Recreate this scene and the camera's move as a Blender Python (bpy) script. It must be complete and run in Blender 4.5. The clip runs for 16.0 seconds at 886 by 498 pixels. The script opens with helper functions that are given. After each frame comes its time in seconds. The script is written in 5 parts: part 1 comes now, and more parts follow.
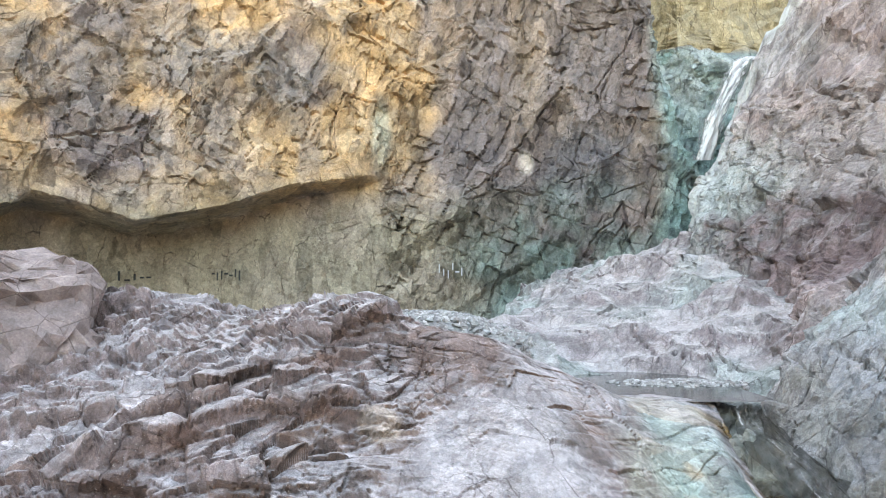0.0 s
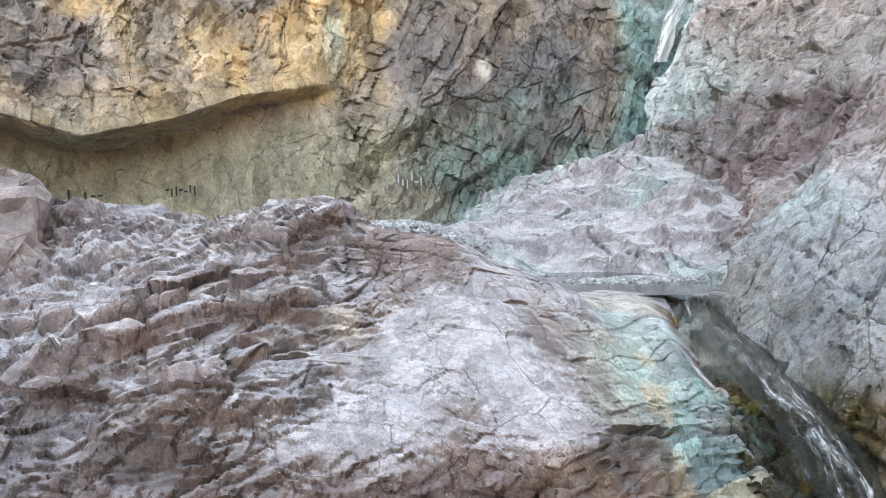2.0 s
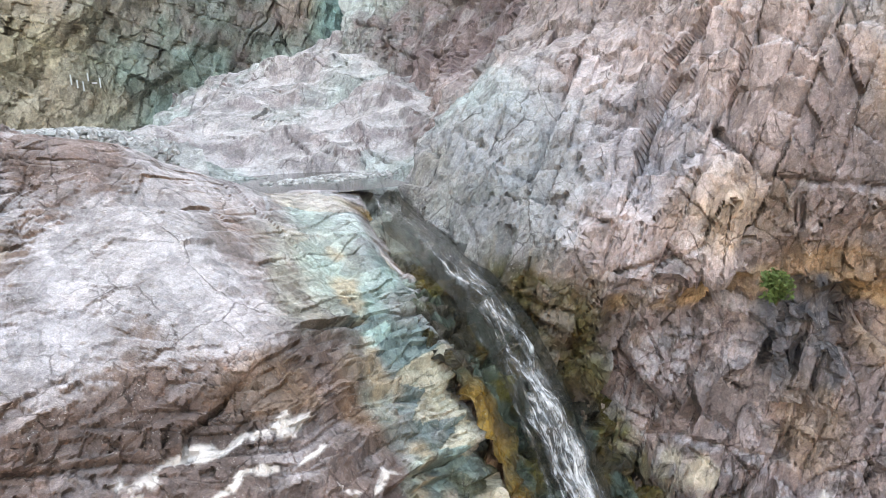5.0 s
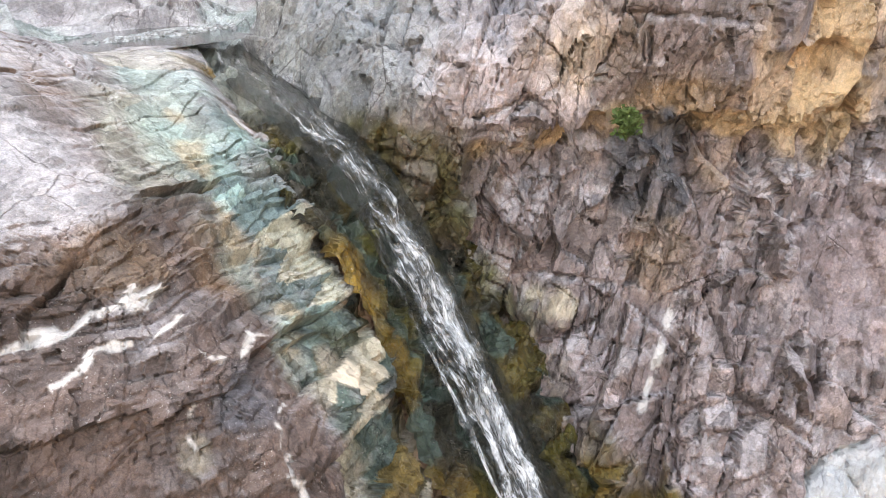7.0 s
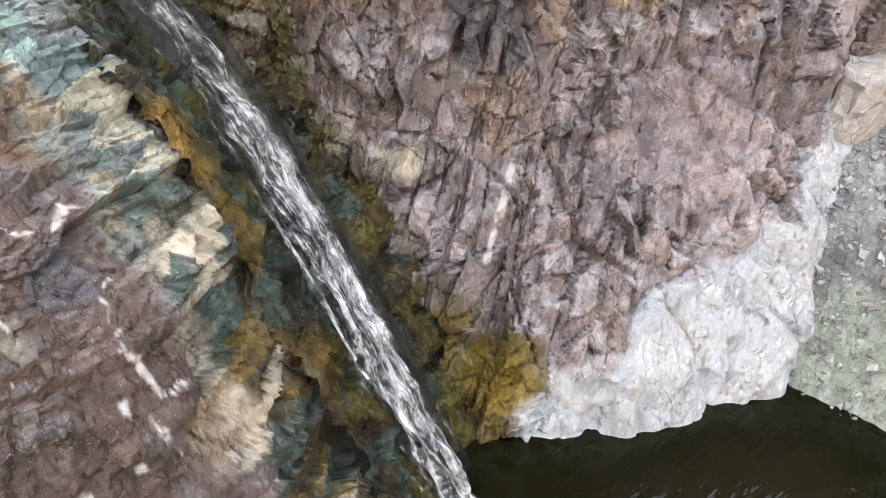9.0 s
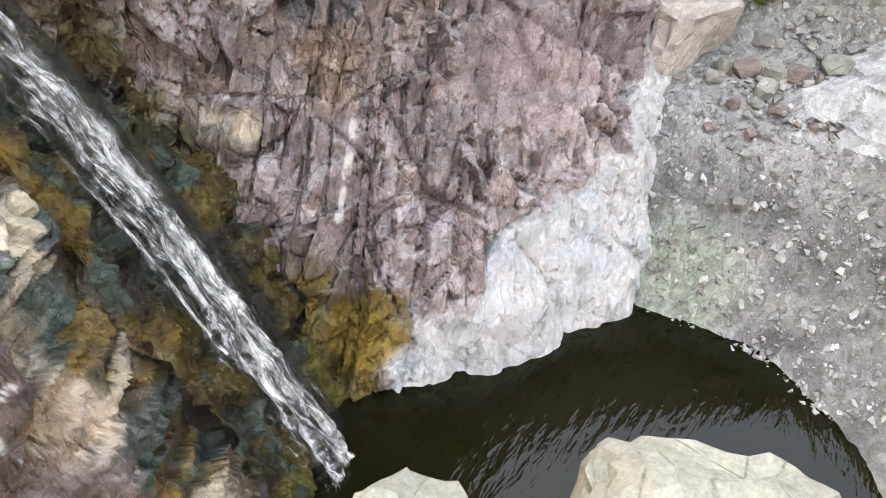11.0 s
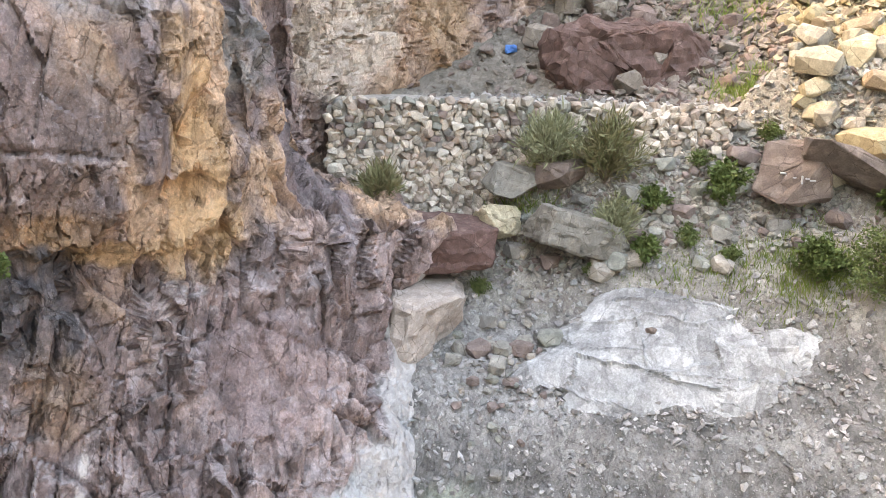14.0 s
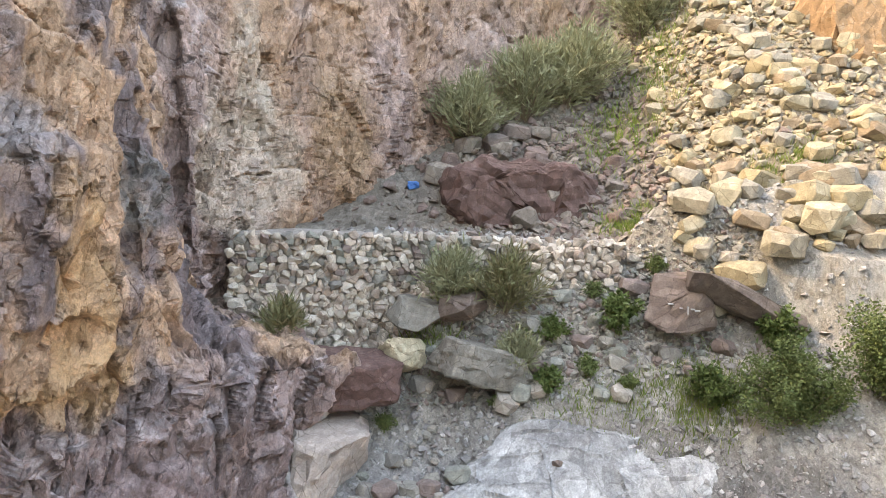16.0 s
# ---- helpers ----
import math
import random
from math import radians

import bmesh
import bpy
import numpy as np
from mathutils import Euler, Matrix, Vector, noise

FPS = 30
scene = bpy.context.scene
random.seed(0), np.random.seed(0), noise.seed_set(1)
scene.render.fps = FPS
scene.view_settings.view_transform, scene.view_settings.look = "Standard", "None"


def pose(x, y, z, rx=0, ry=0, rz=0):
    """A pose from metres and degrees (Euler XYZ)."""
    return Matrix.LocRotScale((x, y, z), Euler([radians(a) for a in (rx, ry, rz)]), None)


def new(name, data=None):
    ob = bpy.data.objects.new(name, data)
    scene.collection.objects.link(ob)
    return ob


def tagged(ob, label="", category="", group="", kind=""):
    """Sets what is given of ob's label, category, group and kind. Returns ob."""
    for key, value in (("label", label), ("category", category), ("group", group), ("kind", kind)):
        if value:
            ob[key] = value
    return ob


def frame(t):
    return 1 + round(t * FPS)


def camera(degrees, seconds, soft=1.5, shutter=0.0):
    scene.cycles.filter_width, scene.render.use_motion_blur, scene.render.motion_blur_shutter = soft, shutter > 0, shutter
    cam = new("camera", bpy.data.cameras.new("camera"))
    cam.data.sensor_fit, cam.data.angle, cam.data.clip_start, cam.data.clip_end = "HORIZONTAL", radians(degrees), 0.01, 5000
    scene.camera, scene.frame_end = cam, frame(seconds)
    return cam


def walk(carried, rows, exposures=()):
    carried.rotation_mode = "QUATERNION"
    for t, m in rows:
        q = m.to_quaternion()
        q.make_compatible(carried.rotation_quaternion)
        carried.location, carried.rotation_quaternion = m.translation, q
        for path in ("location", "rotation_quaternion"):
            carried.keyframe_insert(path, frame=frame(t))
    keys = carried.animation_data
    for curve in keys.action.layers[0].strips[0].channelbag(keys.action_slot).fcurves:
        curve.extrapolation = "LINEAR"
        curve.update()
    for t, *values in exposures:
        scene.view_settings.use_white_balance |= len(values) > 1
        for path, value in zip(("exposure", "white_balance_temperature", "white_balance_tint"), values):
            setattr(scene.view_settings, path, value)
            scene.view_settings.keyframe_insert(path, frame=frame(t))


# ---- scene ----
cam = camera(64.1, 16.0, soft=0.5)
METRES, EYE, TILT, LEAN, TURN = 2.5, 7.0, 4.0, 0.0, 0.0
ROWS = [
    (0.0, 0.0, 0.0, 0.0, 0.0, 0.0, -0.0),
    (0.5, 0.0025, -0.0024, -0.0157, 0.27, -1.53, 0.27),
    (1.0, 0.0124, -0.0079, -0.0324, -0.19, -3.27, 0.7),
    (1.5, 0.016, -0.0068, -0.0481, -1.25, -5.19, 1.07),
    (2.0, 0.0298, -0.0088, -0.0628, -3.14, -6.96, 1.39),
    (2.5, 0.0524, -0.0126, -0.0679, -6.51, -8.16, 1.57),
    (3.0, 0.0922, -0.0153, -0.0705, -10.76, -8.93, 1.54),
    (3.5, 0.124, -0.0071, -0.078, -14.91, -9.76, 1.27),
    (4.0, 0.1533, -0.0044, -0.0815, -18.58, -11.09, 1.15),
    (6.5, 0.2784, 0.0101, -0.1455, -34.16, -23.69, 1.83),
    (7.0, 0.3008, 0.0078, -0.1602, -36.28, -26.77, 1.78),
    (7.5, 0.3236, 0.0035, -0.1764, -38.7, -30.12, 1.3),
    (8.0, 0.3468, -0.0048, -0.1872, -41.19, -32.75, 0.49),
    (8.5, 0.3621, -0.0133, -0.2006, -43.9, -34.91, -0.56),
    (9.0, 0.3871, -0.0308, -0.2104, -47.08, -37.65, -1.9),
    (9.5, 0.4131, -0.0432, -0.2288, -50.71, -40.89, -3.37),
    (12.0, 0.4695, -0.1509, -0.1906, -65.0, -37.01, -5.28),
    (12.5, 0.4834, -0.1774, -0.1423, -67.59, -31.44, -5.15),
    (13.0, 0.4907, -0.2196, -0.0926, -70.41, -25.55, -4.88),
    (13.5, 0.4839, -0.2693, -0.0654, -74.13, -20.24, -4.89),
    (14.0, 0.4896, -0.3226, -0.0394, -77.54, -16.68, -5.02),
    (14.5, 0.4911, -0.3379, -0.019, -80.16, -13.93, -5.12),
    (15.0, 0.4925, -0.3421, 0.0046, -81.9, -11.33, -5.2),
    (15.5, 0.4942, -0.3433, 0.0377, -83.42, -8.64, -5.46),
    (16.0, 0.4913, -0.3492, 0.0629, -84.96, -6.14, -5.67),
]
walk(cam, [(t, pose(0, 0, EYE, TILT, LEAN, TURN) @ pose(METRES * x, METRES * y, METRES * z, 90 + pitch, roll, yaw)) for t, x, y, z, yaw, pitch, roll in ROWS],
     [(0.0, 3.8, 10400, 9), (4.0, 3.9, 11000, 10), (7.0, 4.05, 12400, 14), (9.5, 4.0, 12500, 15), (12.5, 4.0, 12000, 16), (16.0, 3.5, 10700, 13)])

# ---- world, sun, exposure ----
SUN_EL, SUN_AZ = 44.0, 8.0      # height above the horizon; degrees from +y towards -x
world = bpy.data.worlds.new("sky")
scene.world = world
world.use_nodes = True
wn = world.node_tree
sky = wn.nodes.new("ShaderNodeTexSky")
sky.sky_type, sky.sun_disc = "NISHITA", False
sky.sun_elevation, sky.sun_rotation = radians(SUN_EL), radians(-SUN_AZ)
wn.links.new(sky.outputs[0], wn.nodes["Background"].inputs[0])
wn.nodes["Background"].inputs[1].default_value = 0.15
sun_data = bpy.data.lights.new("sun", "SUN")
sun_data.energy, sun_data.angle, sun_data.color = 0.31, radians(0.5), (1.0, 0.89, 0.74)
sun = new("sun", sun_data)
sun.rotation_euler = Vector((math.sin(radians(SUN_AZ)) * math.cos(radians(SUN_EL)), -math.cos(radians(SUN_AZ)) * math.cos(radians(SUN_EL)),
                             -math.sin(radians(SUN_EL)))).to_track_quat("-Z", "Y").to_euler()

# ---- number fields ----


def cell_hash(i, j, k, seed):
    """Random numbers 0..1 for whole-number cells (32-bit, unsigned)."""
    n = i * np.uint32(374761393) + j * np.uint32(668265263) + k * np.uint32(2147483647) + np.uint32((seed * 974711) & 0xFFFFFFFF)
    n = (n ^ (n >> np.uint32(13))) * np.uint32(1274126177)
    n = (n ^ (n >> np.uint32(16))) * np.uint32(2246822519)
    return ((n ^ (n >> np.uint32(15))) & np.uint32(0xFFFFFF)).astype(np.float32) * np.float32(1 / 0x1000000)


def lattice(q):
    f = np.floor(q)
    return [f[:, k].astype(np.int64).astype(np.uint32) for k in range(3)], (q - f).astype(np.float32)


def value_noise(p, size, seed=0):
    """Smooth noise, -1..1, of points p (n, 3)."""
    f, w = lattice(p / size)
    w = w * w * w * (w * (w * 6 - 15) + 10)
    total = 0
    for a in (0, 1):
        for b in (0, 1):
            for c in (0, 1):
                g = (w[:, 0] if a else 1 - w[:, 0]) * (w[:, 1] if b else 1 - w[:, 1]) * (w[:, 2] if c else 1 - w[:, 2])
                total = total + g * cell_hash(f[0] + np.uint32(a), f[1] + np.uint32(b), f[2] + np.uint32(c), seed)
    return total * 2 - 1


def fbm(p, size, octaves=4, seed=0, gain=0.5):
    total, amp = 0, 1.0
    for o in range(octaves):
        total = total + amp * value_noise(p, size / 2 ** o, seed + o)
        amp *= gain
    return total


def cut(v):
    i = np.floor(v)
    return i.astype(np.int64).astype(np.uint32), (v - i).astype(np.float32)


def jointed(p, size, seed=0, tilt=1.0):
    """Jointed rock: beds cut into bars and the bars into blocks, each block with a tilted face of its own.
    Returns relief (in units of size), distance to the nearest joint, a number per block."""
    s = p / np.asarray(size, float)
    i, f = cut(s[:, 2] + 0.3 * np.sin(1.7 * s[:, 2] + seed))
    a = cell_hash(i, i, i, seed + 1)
    ka = 0.6 + 0.9 * a
    j, g = cut(s[:, 1] * ka + 9.7 * a + (a * 37.7 % 1 - 0.5) * f)
    b = cell_hash(i, j, j, seed + 2)
    kb = 0.6 + 0.9 * b
    k, e = cut(s[:, 0] * kb + 9.7 * b + (b * 53.1 % 1 - 0.5) * g)
    h = cell_hash(i, j, k, seed + 3)
    lean = (f - 0.5) * (h * 211.3 % 1 - 0.5) + (g - 0.5) * (h * 431.9 % 1 - 0.5) + (e - 0.5) * (h * 733.1 % 1 - 0.5)
    gap = np.minimum(np.minimum(np.minimum(f, 1 - f), np.minimum(g, 1 - g) / ka), np.minimum(e, 1 - e) / kb)
    return 0.7 * (h - 0.5) + 2.2 * tilt * lean, gap, h * 97.3 % 1


def chiselled(p, size, seed=0, tilt=1.0):
    """Broken faces that meet in sharp ridges without a gap: the lower envelope of shallow tilted dishes.
    Returns relief (in units of size), distance to the ridge, a number per face."""
    f, q = lattice(p / np.asarray(size, float))
    n = len(q)
    d1, d2, best = np.full(n, 9.0, np.float32), np.full(n, 9.0, np.float32), np.zeros(n, np.float32)
    for a in (-1, 0, 1):
        for b in (-1, 0, 1):
            for c in (-1, 0, 1):
                h = cell_hash(f[0] + np.uint32(a % 2 ** 32), f[1] + np.uint32(b % 2 ** 32), f[2] + np.uint32(c % 2 ** 32), seed)
                x, y, z = q[:, 0] - (a + 0.1 + 0.8 * h), q[:, 1] - (b + 0.1 + 0.8 * (h * 57.31 % 1)), q[:, 2] - (c + 0.1 + 0.8 * (h * 911.7 % 1))
                d = x * x + y * y + z * z + tilt * (x * (h * 211.3 % 1 - 0.5) + y * (h * 431.9 % 1 - 0.5) + z * (h * 733.1 % 1 - 0.5)) + 0.5 * (h * 1301.7 % 1)
                near = d < d1
                d2 = np.where(near, d1, np.minimum(d2, d))
                best = np.where(near, h, best)
                d1 = np.where(near, d, d1)
    return d1 - 0.45, d2 - d1, best * 97.3 % 1


def step(a, b, x):
    w = np.clip((x - a) / (b - a), 0, 1)
    return w * w * (3 - 2 * w)


def spline(values, at):
    """Smooth curve through values (m, ...) at the parameters at (0..m-1)."""
    v = np.asarray(values, float)
    m = len(v)
    at = np.clip(at, 0, m - 1 - 1e-9)
    i = np.floor(at).astype(int)
    w = (at - i).reshape(-1, *([1] * (v.ndim - 1)))
    g = np.gradient(v, axis=0) * 0.8
    a, b, ga, gb = v[i], v[np.minimum(i + 1, m - 1)], g[i], g[np.minimum(i + 1, m - 1)]
    return a * (2 * w ** 3 - 3 * w ** 2 + 1) + b * (3 * w ** 2 - 2 * w ** 3) + ga * (w ** 3 - 2 * w ** 2 + w) + gb * (w ** 3 - w ** 2)


def through_knots(knots, values, at):
    """The same over uneven knots."""
    return spline(values, np.interp(at, knots, np.arange(len(knots))))


def loft(profiles, nu, nv):
    """Points (nu, nv, 3) of a smooth skin over profiles, each a row of places."""
    net = np.asarray(profiles, float)
    rows = spline(net, np.linspace(0, len(net) - 1, nu))
    return spline(rows.transpose(1, 0, 2), np.linspace(0, net.shape[1] - 1, nv)).transpose(1, 0, 2)


def grid_normals(p):
    n = np.cross(np.gradient(p, axis=0), np.gradient(p, axis=1))
    return n / np.maximum(np.linalg.norm(n, axis=2, keepdims=True), 1e-9)


def mix(a, b, w):
    return a + (np.asarray(b, float) - a) * np.asarray(w)[:, None]


# ---- materials ----
def node_material(name):
    m = bpy.data.materials.new(name)
    m.use_nodes = True
    t = m.node_tree
    return m, t, t.nodes["Principled BSDF"]


def add(t, kind, **props):
    n = t.nodes.new("ShaderNode" + kind)
    for key, value in props.items():
        n.inputs[key].default_value = value
    return n


def noise_node(t, coords, scale, detail=6.0, rough=0.6):
    n = add(t, "TexNoise", Scale=scale, Detail=detail, Roughness=rough)
    t.links.new(coords, n.inputs["Vector"])
    return n.outputs["Fac"]


def curve_range(t, value, a, b, c, d):
    n = t.nodes.new("ShaderNodeMapRange")
    t.links.new(value, n.inputs["Value"])
    for key, v in zip(("From Min", "From Max", "To Min", "To Max"), (a, b, c, d)):
        n.inputs[key].default_value = v
    return n.outputs[0]


def maths(t, op, a, b):
    n = t.nodes.new("ShaderNodeMath")
    n.operation = op
    for k, v in enumerate((a, b)):
        if isinstance(v, (int, float)):
            n.inputs[k].default_value = v
        else:
            t.links.new(v, n.inputs[k])
    return n.outputs[0]


def mix_colour(t, kind, fac, a, b):
    n = t.nodes.new("ShaderNodeMix")
    n.data_type, n.blend_type = "RGBA", kind
    for socket, v in ((n.inputs[0], fac), (n.inputs[6], a), (n.inputs[7], b)):
        if isinstance(v, (int, float)):
            socket.default_value = v
        elif isinstance(v, tuple):
            socket.default_value = (*v, 1)
        else:
            t.links.new(v, socket)
    return n.outputs[2]


def facets(t, coords, scale, slope, jump):
    """Broken faces: every random cell is a tilted plane. Returns relief and two random numbers per face."""
    v = t.nodes.new("ShaderNodeTexVoronoi")
    v.inputs["Scale"].default_value = scale
    t.links.new(coords, v.inputs["Vector"])
    away, lean, dot = (t.nodes.new("ShaderNodeVectorMath") for k in range(3))
    away.operation, lean.operation, dot.operation = "SUBTRACT", "SUBTRACT", "DOT_PRODUCT"
    t.links.new(coords, away.inputs[0])
    t.links.new(v.outputs["Position"], away.inputs[1])
    t.links.new(v.outputs["Color"], lean.inputs[0])
    lean.inputs[1].default_value = (0.5, 0.5, 0.5)
    t.links.new(away.outputs[0], dot.inputs[0])
    t.links.new(lean.outputs[0], dot.inputs[1])
    split = t.nodes.new("ShaderNodeSeparateColor")
    t.links.new(v.outputs["Color"], split.inputs[0])
    relief = maths(t, "ADD", maths(t, "MULTIPLY", dot.outputs["Value"], slope * scale), maths(t, "MULTIPLY", split.outputs[0], jump))
    return relief, split.outputs[1], split.outputs[2]


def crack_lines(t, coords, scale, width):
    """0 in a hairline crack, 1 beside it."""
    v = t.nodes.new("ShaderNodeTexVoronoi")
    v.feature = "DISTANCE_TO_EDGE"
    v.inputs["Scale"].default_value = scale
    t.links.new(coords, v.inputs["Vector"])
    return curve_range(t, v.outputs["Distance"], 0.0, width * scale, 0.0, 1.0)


def rock_material(name, rough=0.85, bump=0.9, grain=1.0, speck=0.6, broken=1.0):
    """Rock whose colour field lies in the mesh ('rock'; its fourth number is wetness); broken faces, grain, specks and
    hairline cracks, with crack shade put into the colour, on top.
    """
    m, t, b = node_material(name)
    g = t.nodes.new("ShaderNodeNewGeometry").outputs["Position"]
    c = t.nodes.new("ShaderNodeAttribute")
    c.attribute_name = "rock"
    bent = t.nodes.new("ShaderNodeVectorMath")
    bent.operation = "MULTIPLY_ADD"
    bent.inputs[1].default_value = (0.2 / grain, 0.2 / grain, 0.2 / grain)
    wobble = add(t, "TexNoise", Scale=2.6 * grain, Detail=6, Roughness=0.6)
    t.links.new(g, wobble.inputs["Vector"])
    t.links.new(wobble.outputs["Color"], bent.inputs[0])
    t.links.new(g, bent.inputs[2])
    tilted = t.nodes.new("ShaderNodeMapping")
    tilted.inputs["Rotation"].default_value = (0.25, 0.45, 0.5)
    tilted.inputs["Scale"].default_value = (1.0, 1.25, 0.62)
    t.links.new(bent.outputs[0], tilted.inputs["Vector"])
    q = tilted.outputs[0]
    coarse, fine, grit = noise_node(t, g, 2.2, 8, 0.65), noise_node(t, g, 24 * grain, 8, 0.72), noise_node(t, g, 85 * grain, 4, 0.75)
    face, tone1, tone2 = facets(t, q, 3.6 * grain, 4.0 * broken, 0.4 * broken)
    chip, tone3, tone4 = facets(t, q, 12.0 * grain, 1.4 * broken, 0.16 * broken)
    tone = maths(t, "MULTIPLY", curve_range(t, coarse, 0.3, 0.7, 0.8, 1.2), curve_range(t, fine, 0.33, 0.67, 0.73, 1.27))
    tone = maths(t, "MULTIPLY", tone, curve_range(t, grit, 0.32, 0.68, 0.7, 1.3))
    tone = maths(t, "MULTIPLY", tone, curve_range(t, tone1, 0, 1, 0.78, 1.2))
    tone = maths(t, "MULTIPLY", tone, curve_range(t, tone3, 0, 1, 0.86, 1.14))
    lum = t.nodes.new("ShaderNodeRGBToBW")
    t.links.new(c.outputs["Color"], lum.inputs[0])
    amount = curve_range(t, lum.outputs[0], 0.36, 0.5, 1.0, 0.4)
    grey = t.nodes.new("ShaderNodeCombineColor")
    for k in range(3):
        t.links.new(tone, grey.inputs[k])
    col = mix_colour(t, "MULTIPLY", amount, c.outputs["Color"], grey.outputs[0])
    pale = curve_range(t, noise_node(t, g, 46 * grain, 2, 0.6), 0.64, 0.69, 0, speck)
    pale = maths(t, "MULTIPLY", pale, curve_range(t, coarse, 0.45, 0.6, 0, 1))
    col = mix_colour(t, "MIX", pale, col, (0.62, 0.58, 0.54))
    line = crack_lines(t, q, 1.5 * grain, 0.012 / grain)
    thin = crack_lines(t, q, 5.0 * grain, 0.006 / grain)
    height = maths(t, "ADD", maths(t, "MULTIPLY", fine, 0.3), maths(t, "MULTIPLY", grit, 0.15))
    height = maths(t, "ADD", height, maths(t, "ADD", face, chip))
    height = maths(t, "ADD", height, maths(t, "ADD", maths(t, "MULTIPLY", line, 0.2), maths(t, "MULTIPLY", thin, 0.1)))
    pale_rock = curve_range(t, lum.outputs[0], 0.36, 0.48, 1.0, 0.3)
    # crack shade is put into the colour as dark lines over the relief
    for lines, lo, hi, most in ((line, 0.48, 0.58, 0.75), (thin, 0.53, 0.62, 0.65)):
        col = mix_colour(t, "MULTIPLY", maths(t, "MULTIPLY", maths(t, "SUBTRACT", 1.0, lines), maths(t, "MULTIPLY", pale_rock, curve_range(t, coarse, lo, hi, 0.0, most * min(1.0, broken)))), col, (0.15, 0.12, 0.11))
    bmp = add(t, "Bump", Strength=bump, Distance=0.085 / grain ** 0.7)
    t.links.new(height, bmp.inputs["Height"])
    t.links.new(bmp.outputs[0], b.inputs["Normal"])
    t.links.new(col, b.inputs["Base Color"])
    wet = maths(t, "MULTIPLY", c.outputs["Alpha"], curve_range(t, fine, 0.35, 0.6, 0.7, 1))
    t.links.new(curve_range(t, wet, 0, 1, rough, 0.16), b.inputs["Roughness"])
    b.inputs["Specular IOR Level"].default_value = 0.35
    return m


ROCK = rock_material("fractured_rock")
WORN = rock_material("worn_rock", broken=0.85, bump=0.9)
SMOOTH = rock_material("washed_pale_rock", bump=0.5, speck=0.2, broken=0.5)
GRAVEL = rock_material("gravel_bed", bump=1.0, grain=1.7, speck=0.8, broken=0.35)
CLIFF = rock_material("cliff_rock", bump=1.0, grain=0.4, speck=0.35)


def stone_material(name, colours, rough=0.85, spots=0.3):
    """Loose stone: a colour per piece, with grain, relief and crack shade put into the colour."""
    m, t, b = node_material(name)
    tc = t.nodes.new("ShaderNodeNewGeometry")
    info = t.nodes.new("ShaderNodeObjectInfo")
    which = t.nodes.new("ShaderNodeMath")
    which.operation = "FRACT"
    t.links.new(maths(t, "ADD", info.outputs["Random"], tc.outputs["Random Per Island"]), which.inputs[0])
    ramp = t.nodes.new("ShaderNodeValToRGB")
    ramp.color_ramp.interpolation = "CONSTANT"
    for k in range(len(colours) - 2):
        ramp.color_ramp.elements.new(0.5)
    for k, colour in enumerate(colours):
        ramp.color_ramp.elements[k].position = k / len(colours)
        ramp.color_ramp.elements[k].color = (*colour, 1)
    t.links.new(which.outputs[0], ramp.inputs[0])
    g = tc.outputs["Position"]
    big, fine = noise_node(t, g, 5, 6, 0.65), noise_node(t, g, 34, 6, 0.7)
    tone = maths(t, "MULTIPLY", curve_range(t, big, 0.3, 0.7, 0.75, 1.2), curve_range(t, fine, 0.3, 0.7, 0.75, 1.22))
    grey = t.nodes.new("ShaderNodeCombineColor")
    for k in range(3):
        t.links.new(tone, grey.inputs[k])
    col = mix_colour(t, "MULTIPLY", 1.0, ramp.outputs[0], grey.outputs[0])
    col = mix_colour(t, "MIX", curve_range(t, big, 0.56, 0.7, 0, spots), col, (0.5, 0.45, 0.38))
    chip, tone1, tone2 = facets(t, g, 6.0, 0.7, 0.15)
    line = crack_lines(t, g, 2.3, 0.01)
    chips = t.nodes.new("ShaderNodeCombineColor")
    for k in range(3):
        t.links.new(curve_range(t, tone1, 0, 1, 0.85, 1.15), chips.inputs[k])
    col = mix_colour(t, "MULTIPLY", 1.0, col, chips.outputs[0])
    # shade of the cracks goes into the colour as dark lines
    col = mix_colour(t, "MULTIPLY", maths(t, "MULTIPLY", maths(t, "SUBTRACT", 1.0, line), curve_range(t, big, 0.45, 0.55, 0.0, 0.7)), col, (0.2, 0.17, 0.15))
    t.links.new(col, b.inputs["Base Color"])
    bmp = add(t, "Bump", Strength=0.6, Distance=0.03)
    t.links.new(maths(t, "ADD", fine, maths(t, "ADD", chip, maths(t, "MULTIPLY", line, 0.4))), bmp.inputs["Height"])
    t.links.new(bmp.outputs[0], b.inputs["Normal"])
    b.inputs["Roughness"].default_value = rough
    b.inputs["Specular IOR Level"].default_value = 0.3
    return m


# ---- builders ----
def mesh_object(name, verts, faces, material, parent=None, smooth=False):
    me = bpy.data.meshes.new(name)
    me.from_pydata(verts, [], faces)
    me.materials.append(material)
    if smooth:
        me.polygons.foreach_set("use_smooth", np.ones(len(me.polygons), bool))
    ob = new(name, me)
    ob.parent = parent
    return ob


